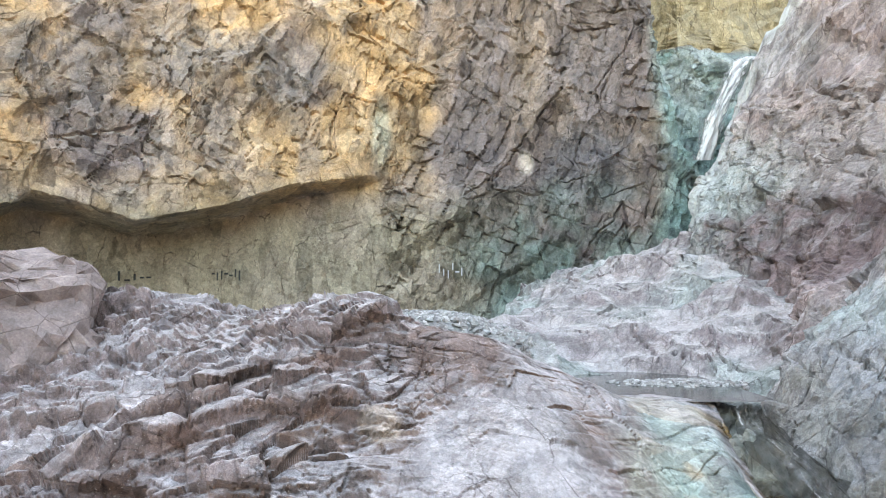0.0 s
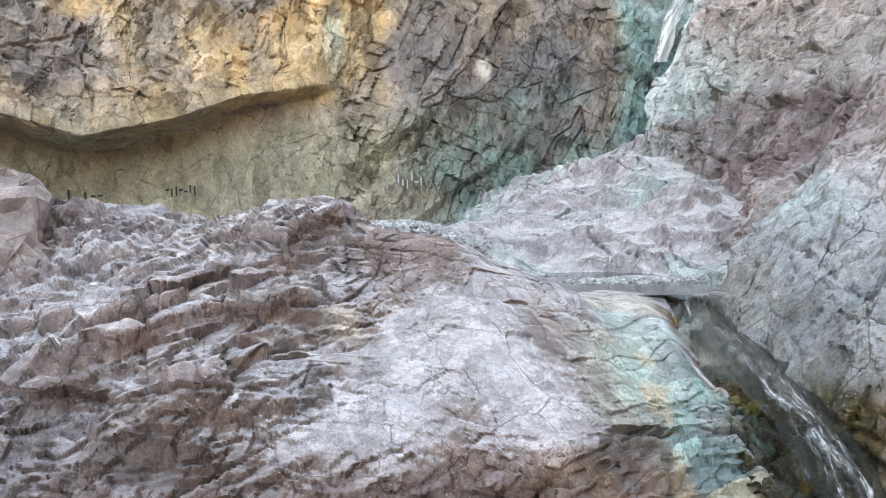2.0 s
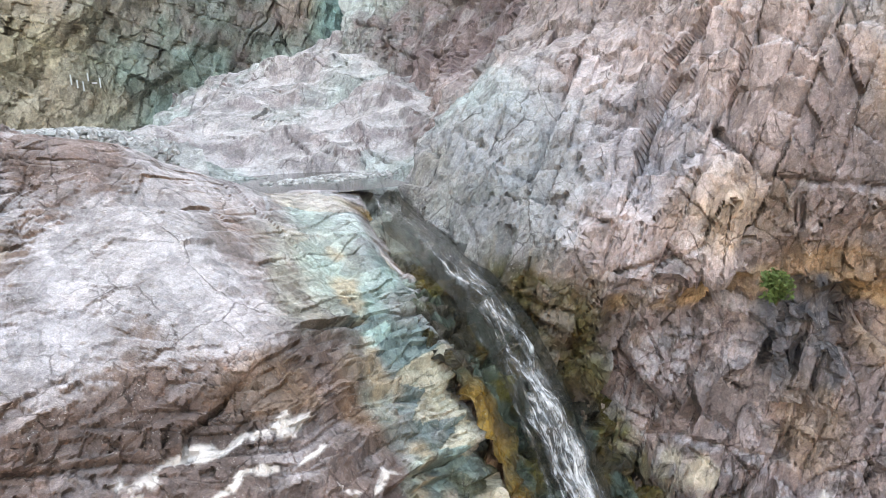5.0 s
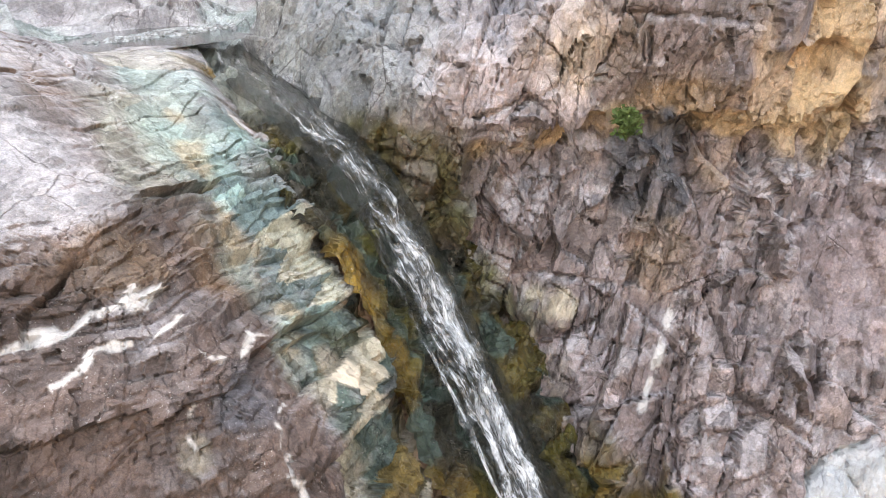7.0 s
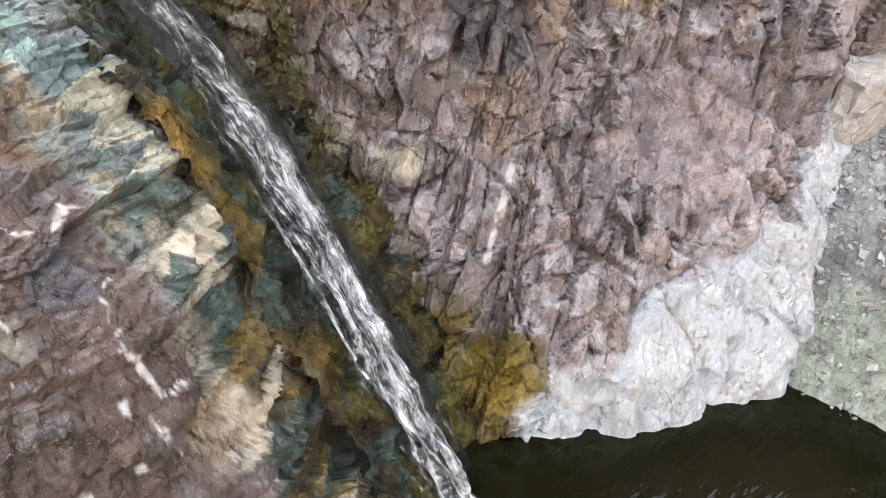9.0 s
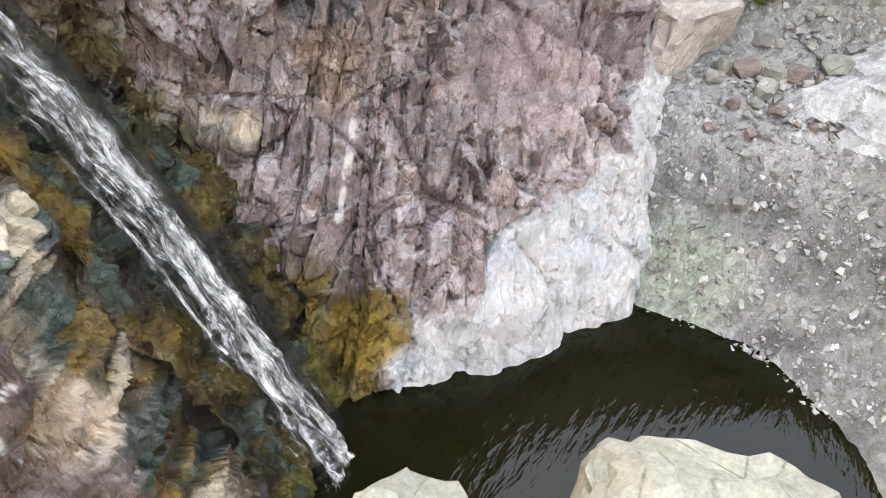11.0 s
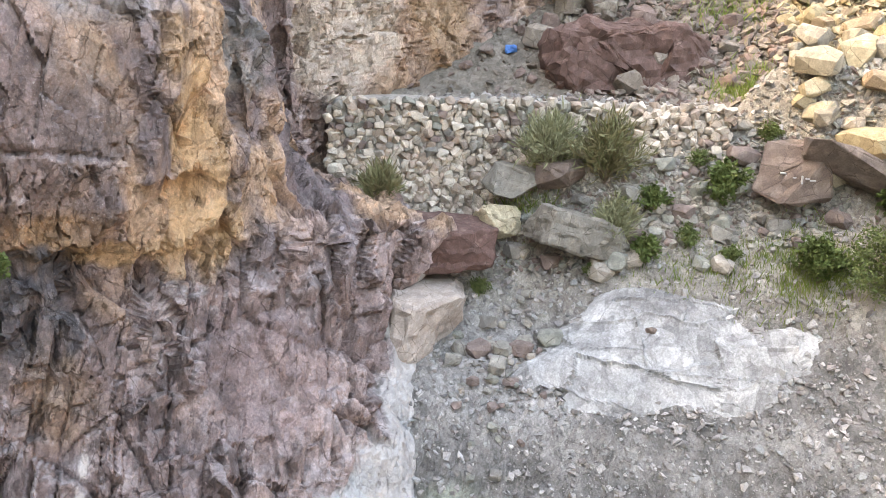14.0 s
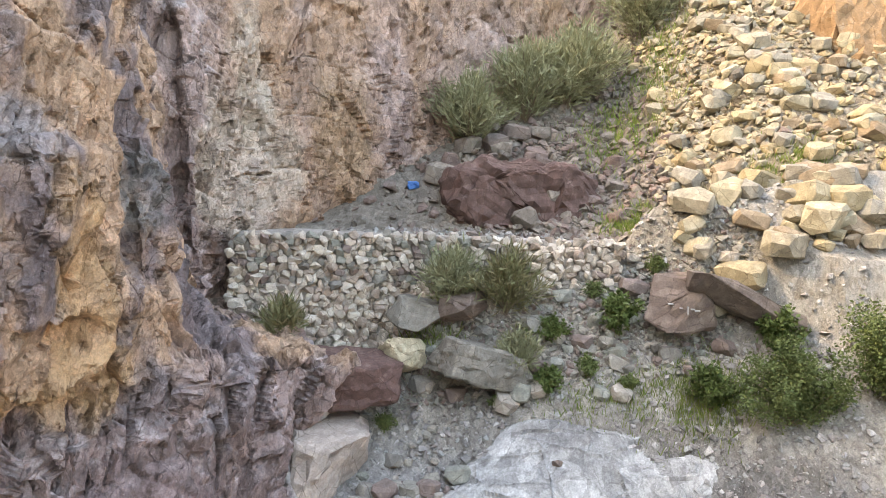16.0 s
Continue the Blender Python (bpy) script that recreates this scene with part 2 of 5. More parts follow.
def grid_object(name, p, material, colour=None, smooth=False, parent=None):
    """A grid of points (nu, nv, 3) as one mesh; colour (nu*nv, 4) becomes the field 'rock'."""
    nu, nv = p.shape[:2]
    i = np.arange(nu * nv).reshape(nu, nv)
    quads = np.stack((i[:-1, :-1], i[1:, :-1], i[1:, 1:], i[:-1, 1:]), 2).reshape(-1, 4)
    me = bpy.data.meshes.new(name)
    me.vertices.add(nu * nv)
    me.vertices.foreach_set("co", p.reshape(-1).astype(np.float32))
    me.loops.add(len(quads) * 4)
    me.loops.foreach_set("vertex_index", quads.reshape(-1).astype(np.int32))
    me.polygons.add(len(quads))
    me.polygons.foreach_set("loop_start", (np.arange(len(quads)) * 4).astype(np.int32))
    me.update(calc_edges=True)
    me.polygons.foreach_set("use_smooth", np.full(len(quads), smooth))
    if colour is not None:
        a = me.color_attributes.new("rock", "FLOAT_COLOR", "POINT")
        a.data.foreach_set("color", np.clip(colour, 0, 1).reshape(-1).astype(np.float32))
    me.materials.append(material)
    ob = new(name, me)
    ob.parent = parent
    return ob


def ridged(p, size, octaves=4, seed=0):
    """Sharp-creased noise, about 0..1."""
    total, amp = 0, 0.55
    for o in range(octaves):
        total = total + amp * (1 - np.abs(value_noise(p, size / 2 ** o, seed + o)) * 1.6)
        amp *= 0.5
    return total


def fractured(base, sizes, depths, seed, grain=(1, 1, 1), turn=(0, 0, 0), axes=None, calm=None, crease=0.08, crack=0.45, strata=(), warp=0.14, tilt=1.25, kinds="jcj"):
    """Push a grid along its normals by layered fracture relief; kinds: j jointed, c chiselled; turn, or the normals of beds and cross joints, set how the joints lie. Returns points, normals, block numbers, joint distances."""
    shape = base.shape
    n0 = grid_normals(base)
    p, n = base.reshape(-1, 3), n0.reshape(-1, 3)
    r3 = np.array(Euler([radians(a) for a in turn]).to_matrix())
    if axes is not None:
        bed = np.asarray(axes[0], float) / np.linalg.norm(axes[0])
        side = np.cross(np.cross(bed, axes[1]), bed)
        side = side / np.linalg.norm(side)
        r3 = np.stack((np.cross(side, bed), side, bed), 1)
    q = p @ r3 + np.stack([fbm(p, 1.4, 4, seed + k) for k in (40, 50, 60)], 1) * warp
    total, ids, joints = 0, [], []
    patch = step(-0.25, 0.35, fbm(p, 2.2, 3, seed + 80))
    for k, (size, depth) in enumerate(zip(sizes, depths)):
        stepped = kinds[k] == "j"
        r, e, ident = (jointed if stepped else chiselled)(q, np.asarray(grain) * size, seed + 7 * k, tilt)
        amount = 1.0 if k == 0 else 0.35 + 0.9 * (patch if k % 2 else 1 - patch)
        total = total + 1.25 * depth * amount * (r - crack * (1 - step(0.0, 0.05, e)) * (1 if stepped else ident > 0.6))
        ids.append(ident)
        joints.append(e)
    total = total + crease * (ridged(q / np.asarray(grain), 0.9, 5, seed + 90) - 0.5)
    for way, period, depth, where in strata:
        s = (p @ np.asarray(way) + 0.45 * period * fbm(p, period * 3.0, 4, seed + 95)) / period
        f = s - np.floor(s)
        part = 0.1 + 0.9 * step(-0.3, 0.35, value_noise(q / np.asarray(grain), period * 1.8, seed + 99))
        rise = min(0.3, max(0.1, 0.1 / period))
        total = total + depth * part * where * (np.where(f < 1 - rise, 1 - f / (1 - rise), (f - 1 + rise) / rise) - 0.5)
    if calm is not None:
        total = total * calm
    out = (p + n * total[:, None]).reshape(shape)
    return out, grid_normals(out).reshape(-1, 3), ids, joints


def rgba(colour, wet):
    return np.concatenate((colour, np.broadcast_to(np.asarray(wet, float).reshape(-1, 1), (len(colour), 1))), 1)


def blob(p, centre, radius, soft=0.5):
    """1 inside an ellipsoid, fading to 0 past it, with an uneven edge."""
    d = np.sqrt((((p - np.asarray(centre)) / np.asarray(radius)) ** 2).sum(1))
    d = d + fbm(p, 0.7, 3, 77) * 0.22
    return 1 - step(1 - soft, 1 + soft, d)


def tint(col, p, spots, seed=71):
    """Colour patches with uneven edges: (colour, centre, radii, softness, most)."""
    edge, wear = 0.2 * fbm(p, 0.6, 4, seed), 0.35 * fbm(p, 0.22, 3, seed + 9)
    col = col.copy()
    for colour, centre, radii, soft, most in spots:
        at = np.flatnonzero((np.abs(p - np.asarray(centre)) < np.asarray(radii) * (1.4 + soft)).all(1))
        d = np.sqrt((((p[at] - np.asarray(centre)) / np.asarray(radii)) ** 2).sum(1)) + edge[at]
        w = np.clip((1 - step(1 - soft, 1 + soft, d)) * (0.85 + wear[at]), 0, 1) * most
        shade = (col[at] / np.maximum(col[at].mean(), 0.02)).mean(1, keepdims=True) ** 0.5
        col[at] = mix(col[at], np.asarray(colour) * np.clip(shade, 0.7, 1.3), w)
    return col


def along(p, line, radius, way=None):
    """1 near a broken line in space, fading to 0 at twice the radius; with a way, near the sheet that the line sweeps along it."""
    best = np.full(len(p), 1e9)
    line = np.asarray(line, float)
    if way is not None:
        w = np.asarray(way, float) / np.linalg.norm(way)
        line, q = line - np.outer(line @ w, w), p - np.outer(p @ w, w)
    else:
        q = p
    for a, b in zip(line[:-1], line[1:]):
        ab = b - a
        w = np.clip(((q - a) @ ab) / (ab @ ab), 0, 1)
        best = np.minimum(best, np.linalg.norm(q - a - w[:, None] * ab, axis=1))
    best = best + fbm(p, min(0.6, radius * 4), 3, 71) * radius * 0.35
    return 1 - step(radius * 0.6, radius * 1.7, best)


BROWN = (0.155, 0.098, 0.075)
TAN, ORANGE = (0.45, 0.32, 0.2), (0.5, 0.315, 0.175)
TEAL, MOSS = (0.25, 0.37, 0.34), (0.10, 0.09, 0.02)
CHALK = (0.7, 0.64, 0.6)
STREAM = [(4.1, 9.4, 5.22), (4.42, 8.35, 4.7), (4.75, 7.6, 3.95), (5.1, 7.0, 2.7), (5.3, 6.4, 1.5), (5.35, 5.6, 0.3), (5.4, 4.5, -1.2), (5.55, 3.75, -2.7)]


def tone_field(p, n, ids, dark, mid, light, seed, weather_light=0.6):
    """Rock colour: a number per block, large patches, and upper faces paled by weathering and by painted light from
    above.
    """
    c = np.tile(np.asarray(mid, float), (len(p), 1))
    c = mix(c, dark, np.clip(0.9 * step(0.35, 0.9, ids[0]) + 0.7 * fbm(p, 1.6, 4, seed), 0, 1))
    # upper faces turn paler: weathering, plus their sky light put into the colour
    c = mix(c, light, np.clip(weather_light * step(0.35, 0.85, n[:, 2] + 0.3 * fbm(p, 0.5, 3, seed + 5)), 0, 1))
    return c * (0.8 + 0.4 * ids[-1])[:, None]


# ---- the rock mound beside the stream ----
mound_net = [
    [(-9.0, 12.0, 6.0), (-8.5, 10.6, 7.3), (-7.5, 8.2, 6.2), (-6.5, 6.3, 5.2), (-5.5, 5.0, 4.0), (-4.5, 4.0, 2.0), (-4.0, 3.6, -3)],
    [(-6.4, 12.0, 6.2), (-6.0, 10.5, 7.1), (-4.75, 8.1, 6.05), (-3.8, 6.4, 5.4), (-3.2, 5.2, 4.3), (-2.8, 4.2, 2.2), (-2.6, 3.7, -3)],
    [(-4.2, 12.0, 6.2), (-3.9, 10.0, 7.1), (-3.4, 8.4, 6.2), (-2.75, 6.5, 5.4), (-2.2, 5.4, 4.3), (-1.6, 4.5, 2.2), (-1.4, 4.0, -3)],
    [(-1.8, 11.5, 6.0), (-1.6, 9.0, 6.8), (-1.65, 8.0, 6.1), (-1.5, 6.6, 5.4), (-0.7, 5.6, 4.3), (-0.2, 4.8, 2.2), (0.1, 4.2, -3)],
    [(-0.2, 11.3, 5.8), (-0.15, 8.5, 6.6), (-0.25, 7.9, 6.0), (-0.1, 6.9, 5.25), (0.6, 5.9, 4.3), (1.1, 4.9, 2.5), (1.5, 4.0, -3)],
    [(1.5, 11.0, 5.3), (1.35, 8.9, 6.15), (1.2, 7.9, 5.75), (1.4, 6.4, 4.85), (1.65, 5.65, 4.0), (2.2, 4.9, 2.6), (2.6, 3.7, -3)],
    [(2.6, 10.5, 5.6), (2.5, 9.4, 5.62), (2.6, 8.2, 5.1), (2.8, 7.3, 4.4), (2.7, 6.2, 3.4), (2.9, 5.1, 2.0), (3.5, 3.6, -3)],
    [(3.3, 10.2, 5.6), (3.3, 9.2, 5.45), (3.35, 8.1, 4.9), (3.65, 7.4, 4.15), (3.8, 6.6, 3.1), (3.75, 5.5, 1.35), (4.1, 3.9, -3)],
    [(3.85, 10.15, 5.5), (3.8, 9.2, 5.0), (3.9, 8.1, 4.2), (4.1, 7.45, 3.2), (4.25, 6.7, 1.9), (4.3, 5.6, 0.2), (4.6, 4.2, -3)],
]
base = loft(mound_net, 500, 470)
base = base[:, ::-1].copy()
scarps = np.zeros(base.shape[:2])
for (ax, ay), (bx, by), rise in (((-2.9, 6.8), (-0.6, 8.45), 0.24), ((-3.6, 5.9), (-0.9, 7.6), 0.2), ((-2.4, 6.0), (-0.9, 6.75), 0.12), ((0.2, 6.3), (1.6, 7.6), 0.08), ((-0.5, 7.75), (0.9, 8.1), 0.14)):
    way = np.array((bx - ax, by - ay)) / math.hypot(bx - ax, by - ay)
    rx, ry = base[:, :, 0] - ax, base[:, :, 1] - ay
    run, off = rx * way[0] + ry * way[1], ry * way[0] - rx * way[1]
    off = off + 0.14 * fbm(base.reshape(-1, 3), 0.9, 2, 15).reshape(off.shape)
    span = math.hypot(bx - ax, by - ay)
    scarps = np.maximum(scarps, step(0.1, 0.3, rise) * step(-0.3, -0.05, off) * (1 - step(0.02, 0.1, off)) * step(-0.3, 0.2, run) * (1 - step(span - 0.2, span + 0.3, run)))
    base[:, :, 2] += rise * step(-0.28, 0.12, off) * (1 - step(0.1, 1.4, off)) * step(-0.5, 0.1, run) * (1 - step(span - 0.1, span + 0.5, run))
knob = np.exp(-(((base - np.array((-0.63, 7.35, 5.67))) / 0.2) ** 2).sum(2))
base[:, :, 2] += 0.13 * knob
ledges = ((1 - step(1.6, 2.7, base[:, :, 0])) * (1 - 0.85 * step(-1.2, 0.4, base[:, :, 0]) * step(4.3, 4.8, base[:, :, 2])) * step(4.0, 5.0, base[:, :, 2] - 0.3 * base[:, :, 0])).reshape(-1)
calm = (1 - 0.84 * step(-1.2, -0.2, base[:, :, 0] - 0.35 * (base[:, :, 1] - 6.8)) * step(4.3, 4.9, base[:, :, 2])) * (1 - 0.45 * (1 - step(3.8, 4.6, base[:, :, 2])) * (1 - step(2.6, 3.0, base[:, :, 0])))
p3, nn, ids, joints = fractured(base, (1.4, 0.5, 0.4, 0.15), (0.14, 0.1, 0.085, 0.035), 11, (2.2, 0.9, 0.7), (0, 10, 38), calm=calm.reshape(-1), crease=0.05, crack=0.22, warp=0.08, tilt=1.4, kinds="jcjj",
                                strata=(((-0.5, 0.75, 0.42), 1.25, 0.17, ledges), ((-0.42, 0.6, 0.68), 0.3, 0.06, ledges)))
p = p3.reshape(-1, 3)
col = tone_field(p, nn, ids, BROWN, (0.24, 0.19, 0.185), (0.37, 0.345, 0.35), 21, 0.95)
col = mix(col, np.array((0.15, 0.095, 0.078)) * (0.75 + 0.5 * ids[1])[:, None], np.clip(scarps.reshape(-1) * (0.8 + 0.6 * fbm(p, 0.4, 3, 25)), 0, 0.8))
col = tint(col, p, [((0.13, 0.1, 0.1), (-3.6, 5.8, 4.7), (2.6, 1.4, 0.8), 0.5, 0.6), ((0.2, 0.14, 0.125), (0.15, 8.2, 6.4), (0.65, 0.55, 0.4), 0.2, 0.85),
                    ((0.32, 0.31, 0.325), (-0.1, 6.75, 5.2), (1.5, 0.8, 0.5), 0.6, 0.45), ((0.34, 0.325, 0.33), (0.9, 7.3, 5.5), (0.9, 0.8, 0.5), 0.4, 0.6),
                    ((0.42, 0.34, 0.28), (-0.63, 7.35, 5.7), (0.22, 0.22, 0.25), 0.2, 0.9),
                    ((0.33, 0.33, 0.27), (2.3, 7.5, 5.0), (0.5, 1.3, 0.7), 0.4, 0.75), ((0.36, 0.4, 0.34), (2.75, 7.9, 5.0), (0.4, 1.2, 0.7), 0.4, 0.75)], 23)
face = (1 - step(4.3, 4.9, p[:, 2])) * (1 - step(2.6, 3.0, p[:, 0]))
col = mix(col, np.array((0.128, 0.084, 0.071)) * (0.65 + 0.7 * ids[1])[:, None], np.clip(face * (0.85 + 0.4 * fbm(p, 0.8, 3, 43)), 0, 0.9))
col = tint(col, p, [((0.24, 0.135, 0.07), (1.9, 5.9, 4.4), (0.8, 0.5, 0.3), 0.4, 0.6), ((0.2, 0.11, 0.06), (2.6, 6.4, 3.9), (0.4, 0.5, 0.5), 0.4, 0.7),
                    ((0.13, 0.125, 0.14), (2.2, 5.2, 3.2), (0.35, 0.35, 0.3), 0.25, 0.7), ((0.36, 0.3, 0.23), (1.6, 5.0, 3.0), (0.14, 0.2, 0.16), 0.3, 0.7),
                    ((0.3, 0.29, 0.23), (3.0, 6.0, 2.9), (0.3, 0.6, 0.7), 0.3, 0.8), ((0.34, 0.3, 0.21), (3.15, 5.2, 1.9), (0.3, 0.5, 0.7), 0.3, 0.8)], 45)
strip = along(p, [(2.9, 9.3, 5.5), (3.0, 8.0, 4.95), (3.35, 7.2, 4.0), (3.45, 6.4, 3.0)], 0.62) * (1 - 0.45 * step(4.7, 5.3, p[:, 2]))
teal_block = np.where((ids[1] > 0.72)[:, None], np.array((0.45, 0.42, 0.32)), np.where((ids[1] < 0.28)[:, None], np.array((0.11, 0.17, 0.16)), np.asarray(TEAL) * (0.75 + 0.6 * ids[2])[:, None]))
col = col + (teal_block - col) * np.clip(strip * (0.75 + 0.4 * fbm(p, 0.5, 3, 31)), 0, 0.9)[:, None]
col = mix(col, TAN, np.clip(along(p, [(2.75, 8.2, 5.0), (2.85, 7.0, 4.2), (2.95, 6.0, 3.0)], 0.16) * (0.3 + fbm(p, 0.4, 3, 35)), 0, 0.6))
lower = (1 - step(2.6, 3.1, p[:, 2])) * step(2.9, 3.3, p[:, 0] + 0.3 * fbm(p, 0.5, 3, 39))
mossy = np.where((ids[1] > 0.7)[:, None], np.array((0.5, 0.42, 0.31)), np.where((ids[1] < 0.35)[:, None], np.array((0.05, 0.085, 0.07)), np.where((ids[2] > 0.6)[:, None], np.array((0.2, 0.125, 0.03)), np.array((0.07, 0.058, 0.022)))))
col = col + (mossy - col) * np.clip(lower * (0.9 + 0.4 * fbm(p, 0.3, 3, 33)), 0, 0.92)[:, None]
col = tint(col, p, [((0.66, 0.54, 0.42), (3.33, 5.95, 2.6), (0.22, 0.3, 0.35), 0.3, 0.85), ((0.6, 0.47, 0.35), (2.95, 4.75, 1.1), (0.5, 0.35, 0.35), 0.4, 0.75), ((0.42, 0.28, 0.14), (2.6, 4.9, 1.4), (0.4, 0.3, 0.2), 0.4, 0.6)], 47)
torn = step(-0.3, 0.1, fbm(p, 0.22, 3, 41))
wander = p + 0.11 * np.stack([fbm(p, 0.4, 3, k) for k in (401, 411, 421)], 1)
for vein, width in ((((0.3, 5.95, 3.8), (0.9, 5.83, 4.0), (1.21, 5.81, 4.09), (1.76, 5.63, 4.21)), 0.055), (((0.9, 5.6, 3.7), (1.3, 5.55, 3.85), (1.85, 5.5, 3.95)), 0.03),
                    (((1.95, 5.3, 3.66), (2.15, 5.15, 3.59), (2.4, 5.18, 3.65)), 0.035), (((2.45, 4.95, 3.1), (2.4, 4.9, 2.9), (2.3, 4.67, 2.6), (2.5, 4.3, 2.1)), 0.024),
                    (((1.8, 5.2, 3.3), (1.55, 4.9, 2.9)), 0.016), (((2.1, 4.6, 2.05), (2.35, 4.6, 1.85)), 0.07), (((2.3, 4.55, 1.9), (2.25, 4.5, 1.6)), 0.04), (((1.5, 4.75, 1.5), (1.9, 4.7, 1.35), (2.3, 4.6, 1.3)), 0.022),
                    (((2.75, 5.3, 2.9), (2.65, 5.1, 2.5)), 0.014), (((1.2, 5.1, 2.4), (1.5, 5.0, 2.6)), 0.016)):
    reach = along(wander, vein, width * 0.8, (0.2, 0.87, -0.45)) * torn * (1 - step(6.4, 6.9, p[:, 1]))
    col = mix(col, CHALK, np.clip(reach, 0, 0.95))
wet = along(p, STREAM, 0.5)
soaked = mix(np.tile(np.array((0.045, 0.034, 0.014)), (len(p), 1)), (0.16, 0.09, 0.02), step(0.72, 0.76, ids[1]))
soaked = mix(soaked, (0.05, 0.075, 0.05), step(0.25, 0.2, ids[1]))
col = col + (soaked - col) * (wet * np.clip(0.8 + 0.4 * fbm(p, 0.5, 3, 37), 0, 0.95))[:, None]
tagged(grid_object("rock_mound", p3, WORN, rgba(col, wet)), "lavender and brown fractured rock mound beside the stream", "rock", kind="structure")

# ---- the canyon wall over stream and pool ----
wall_line = np.array([(12.5, 26), (6.5, 19.2), (6.7, 15.2), (6.0, 12), (4.5, 10), (4.9, 8.6), (6.4, 7.4), (7.7, 6.7), (8.6, 5.6), (10.2, 4.6), (12.2, 3.3), (14.6, 2.5),
                      (16.0, 5.6), (18.5, 3.6), (21.5, 0.8), (25.5, -3.5), (28, -9)], float)
wall_levels = [-3, -1.9, 0, 2, 3.6, 4.4, 6, 8, 12, 20, 30]
wall_shift = [[.5, .5, .5, .5, .5, .5, .5, .3, -1.5, -7, -14],
              [.5, .5, .5, .5, .5, .5, .3, .0, -1.5, -6, -14],
              [.5, .5, .5, .5, .5, .4, .2, -.6, -4.0, -10, -18],
              [.3, .3, .3, .3, .3, .2, .0, -1.8, -5.5, -12, -20],
              [.3, .3, .3, .3, .3, .2, -.3, -2.6, -6.5, -13, -20],
              [.8, .8, .7, .6, .4, .2, -.5, -2.6, -6.0, -12, -20],
              [1.8, 1.6, 1.1, .1, .2, .3, -.5, -2.3, -5.0, -11, -18],
              [2.4, 2.2, 1.2, .3, .0, .35, .2, -.6, -3.0, -8, -15],
              [2.7, 2.5, 1.4, .1, -.4, .2, .2, -.3, -1.5, -5, -10],
              [3.0, 2.7, 1.6, .2, -.5, -.2, -.2, -.5, -1.4, -3, -7],
              [2.4, 2.2, 1.3, .0, -.7, -1.2, -1.6, -1.9, -2.2, -3, -6],
              [1.4, 1.2, .7, -.2, .1, -2.4, -3.2, -3.6, -4.0, -5, -7],
              [.0, .0, .0, .0, .0, .0, .0, .0, -.5, -2, -4],
              [.0, .0, .0, .0, .0, .0, .0, .0, -.8, -3, -5],
              [.0, .0, .0, .0, .0, .0, .0, .0, -.6, -2, -4],
              [.0, .0, .0, .0, .0, .0, .0, .0, -.6, -2, -4],
              [.0, .0, .0, .0, .0, .0, .0, .0, -.6, -2, -4]]
u = np.concatenate((np.linspace(0, 4, 230), np.linspace(4, 12, 540)[1:], np.linspace(12, 16, 150)[1:]))
line = spline(wall_line, u)
tang = np.gradient(line, axis=0)
tang /= np.linalg.norm(tang, axis=1, keepdims=True)
out = np.stack((tang[:, 1], -tang[:, 0]), 1)
z = np.concatenate((np.linspace(-3, 8, 290), np.linspace(8, 15, 110)[1:], np.linspace(15, 30, 40)[1:]))
shift = spline(np.array(wall_shift), u)
rim = np.interp(u, [8.3, 9.3, 11.5, 12.5], [20.0, 16.2, 16.2, 14.2]) + fbm(np.stack((u * 2.0, u * 0, u * 0), 1), 1.3, 3, 97)
Z = np.where(z[None] > 8, 8 + (z[None] - 8) * (rim[:, None] - 8) / 22, z[None])
shift = np.stack([through_knots(wall_levels, s, zz) for s, zz in zip(shift, Z)], 0)
soft_out = np.stack([np.convolve(np.pad(out[:, k], 200, mode="edge"), np.hanning(401) / np.hanning(401).sum(), mode="valid") for k in (0, 1)], 1)
soft_out /= np.linalg.norm(soft_out, axis=1, keepdims=True)
back = np.clip(-shift / 1.2, 0, 1)[:, :, None]
ways = out[:, None, :] * (1 - back) + soft_out[:, None, :] * back
base = np.concatenate((line[:, None, :] + ways * shift[:, :, None], Z[:, :, None]), 2)
top_edge = base[:, -1:].copy()
top_edge[:, :, :2] -= soft_out[:, None, :] * 10
top_edge[:, :, 2] += 1.0
foot_zone = base.reshape(-1, 3)
white_line = 0.25 + 0.22 * (foot_zone[:, 0] - 10.5) - 0.4 * np.maximum(0, 9.0 - foot_zone[:, 0]) + 0.55 * np.maximum(0, foot_zone[:, 0] - 11.6)
calm = 1 - 0.82 * (1 - step(white_line - 0.3, white_line + 0.2, foot_zone[:, 2])) * step(0.6, 1.6, 0.6 * foot_zone[:, 0] - 0.8 * foot_zone[:, 1])
calm = calm * (1 - 0.45 * step(3.4, 4.4, foot_zone[:, 2]) * (1 - step(8.5, 10, foot_zone[:, 1])))
lobes = np.abs(np.sin((foot_zone[:, 0] - 9.0) * 1.9 + 0.5 * np.sin(foot_zone[:, 2] * 1.3))) ** 0.45
base = base + np.concatenate((out, np.zeros((len(u), 1))), 1)[:, None, :] * ((1 - calm) * (1 - step(1.5, 2.5, foot_zone[:, 2])) * (0.3 * (lobes - 0.65) + 0.22 * fbm(foot_zone * np.array((1, 1, 0.6)), 0.9, 3, 165))).reshape(base.shape[:2])[:, :, None]
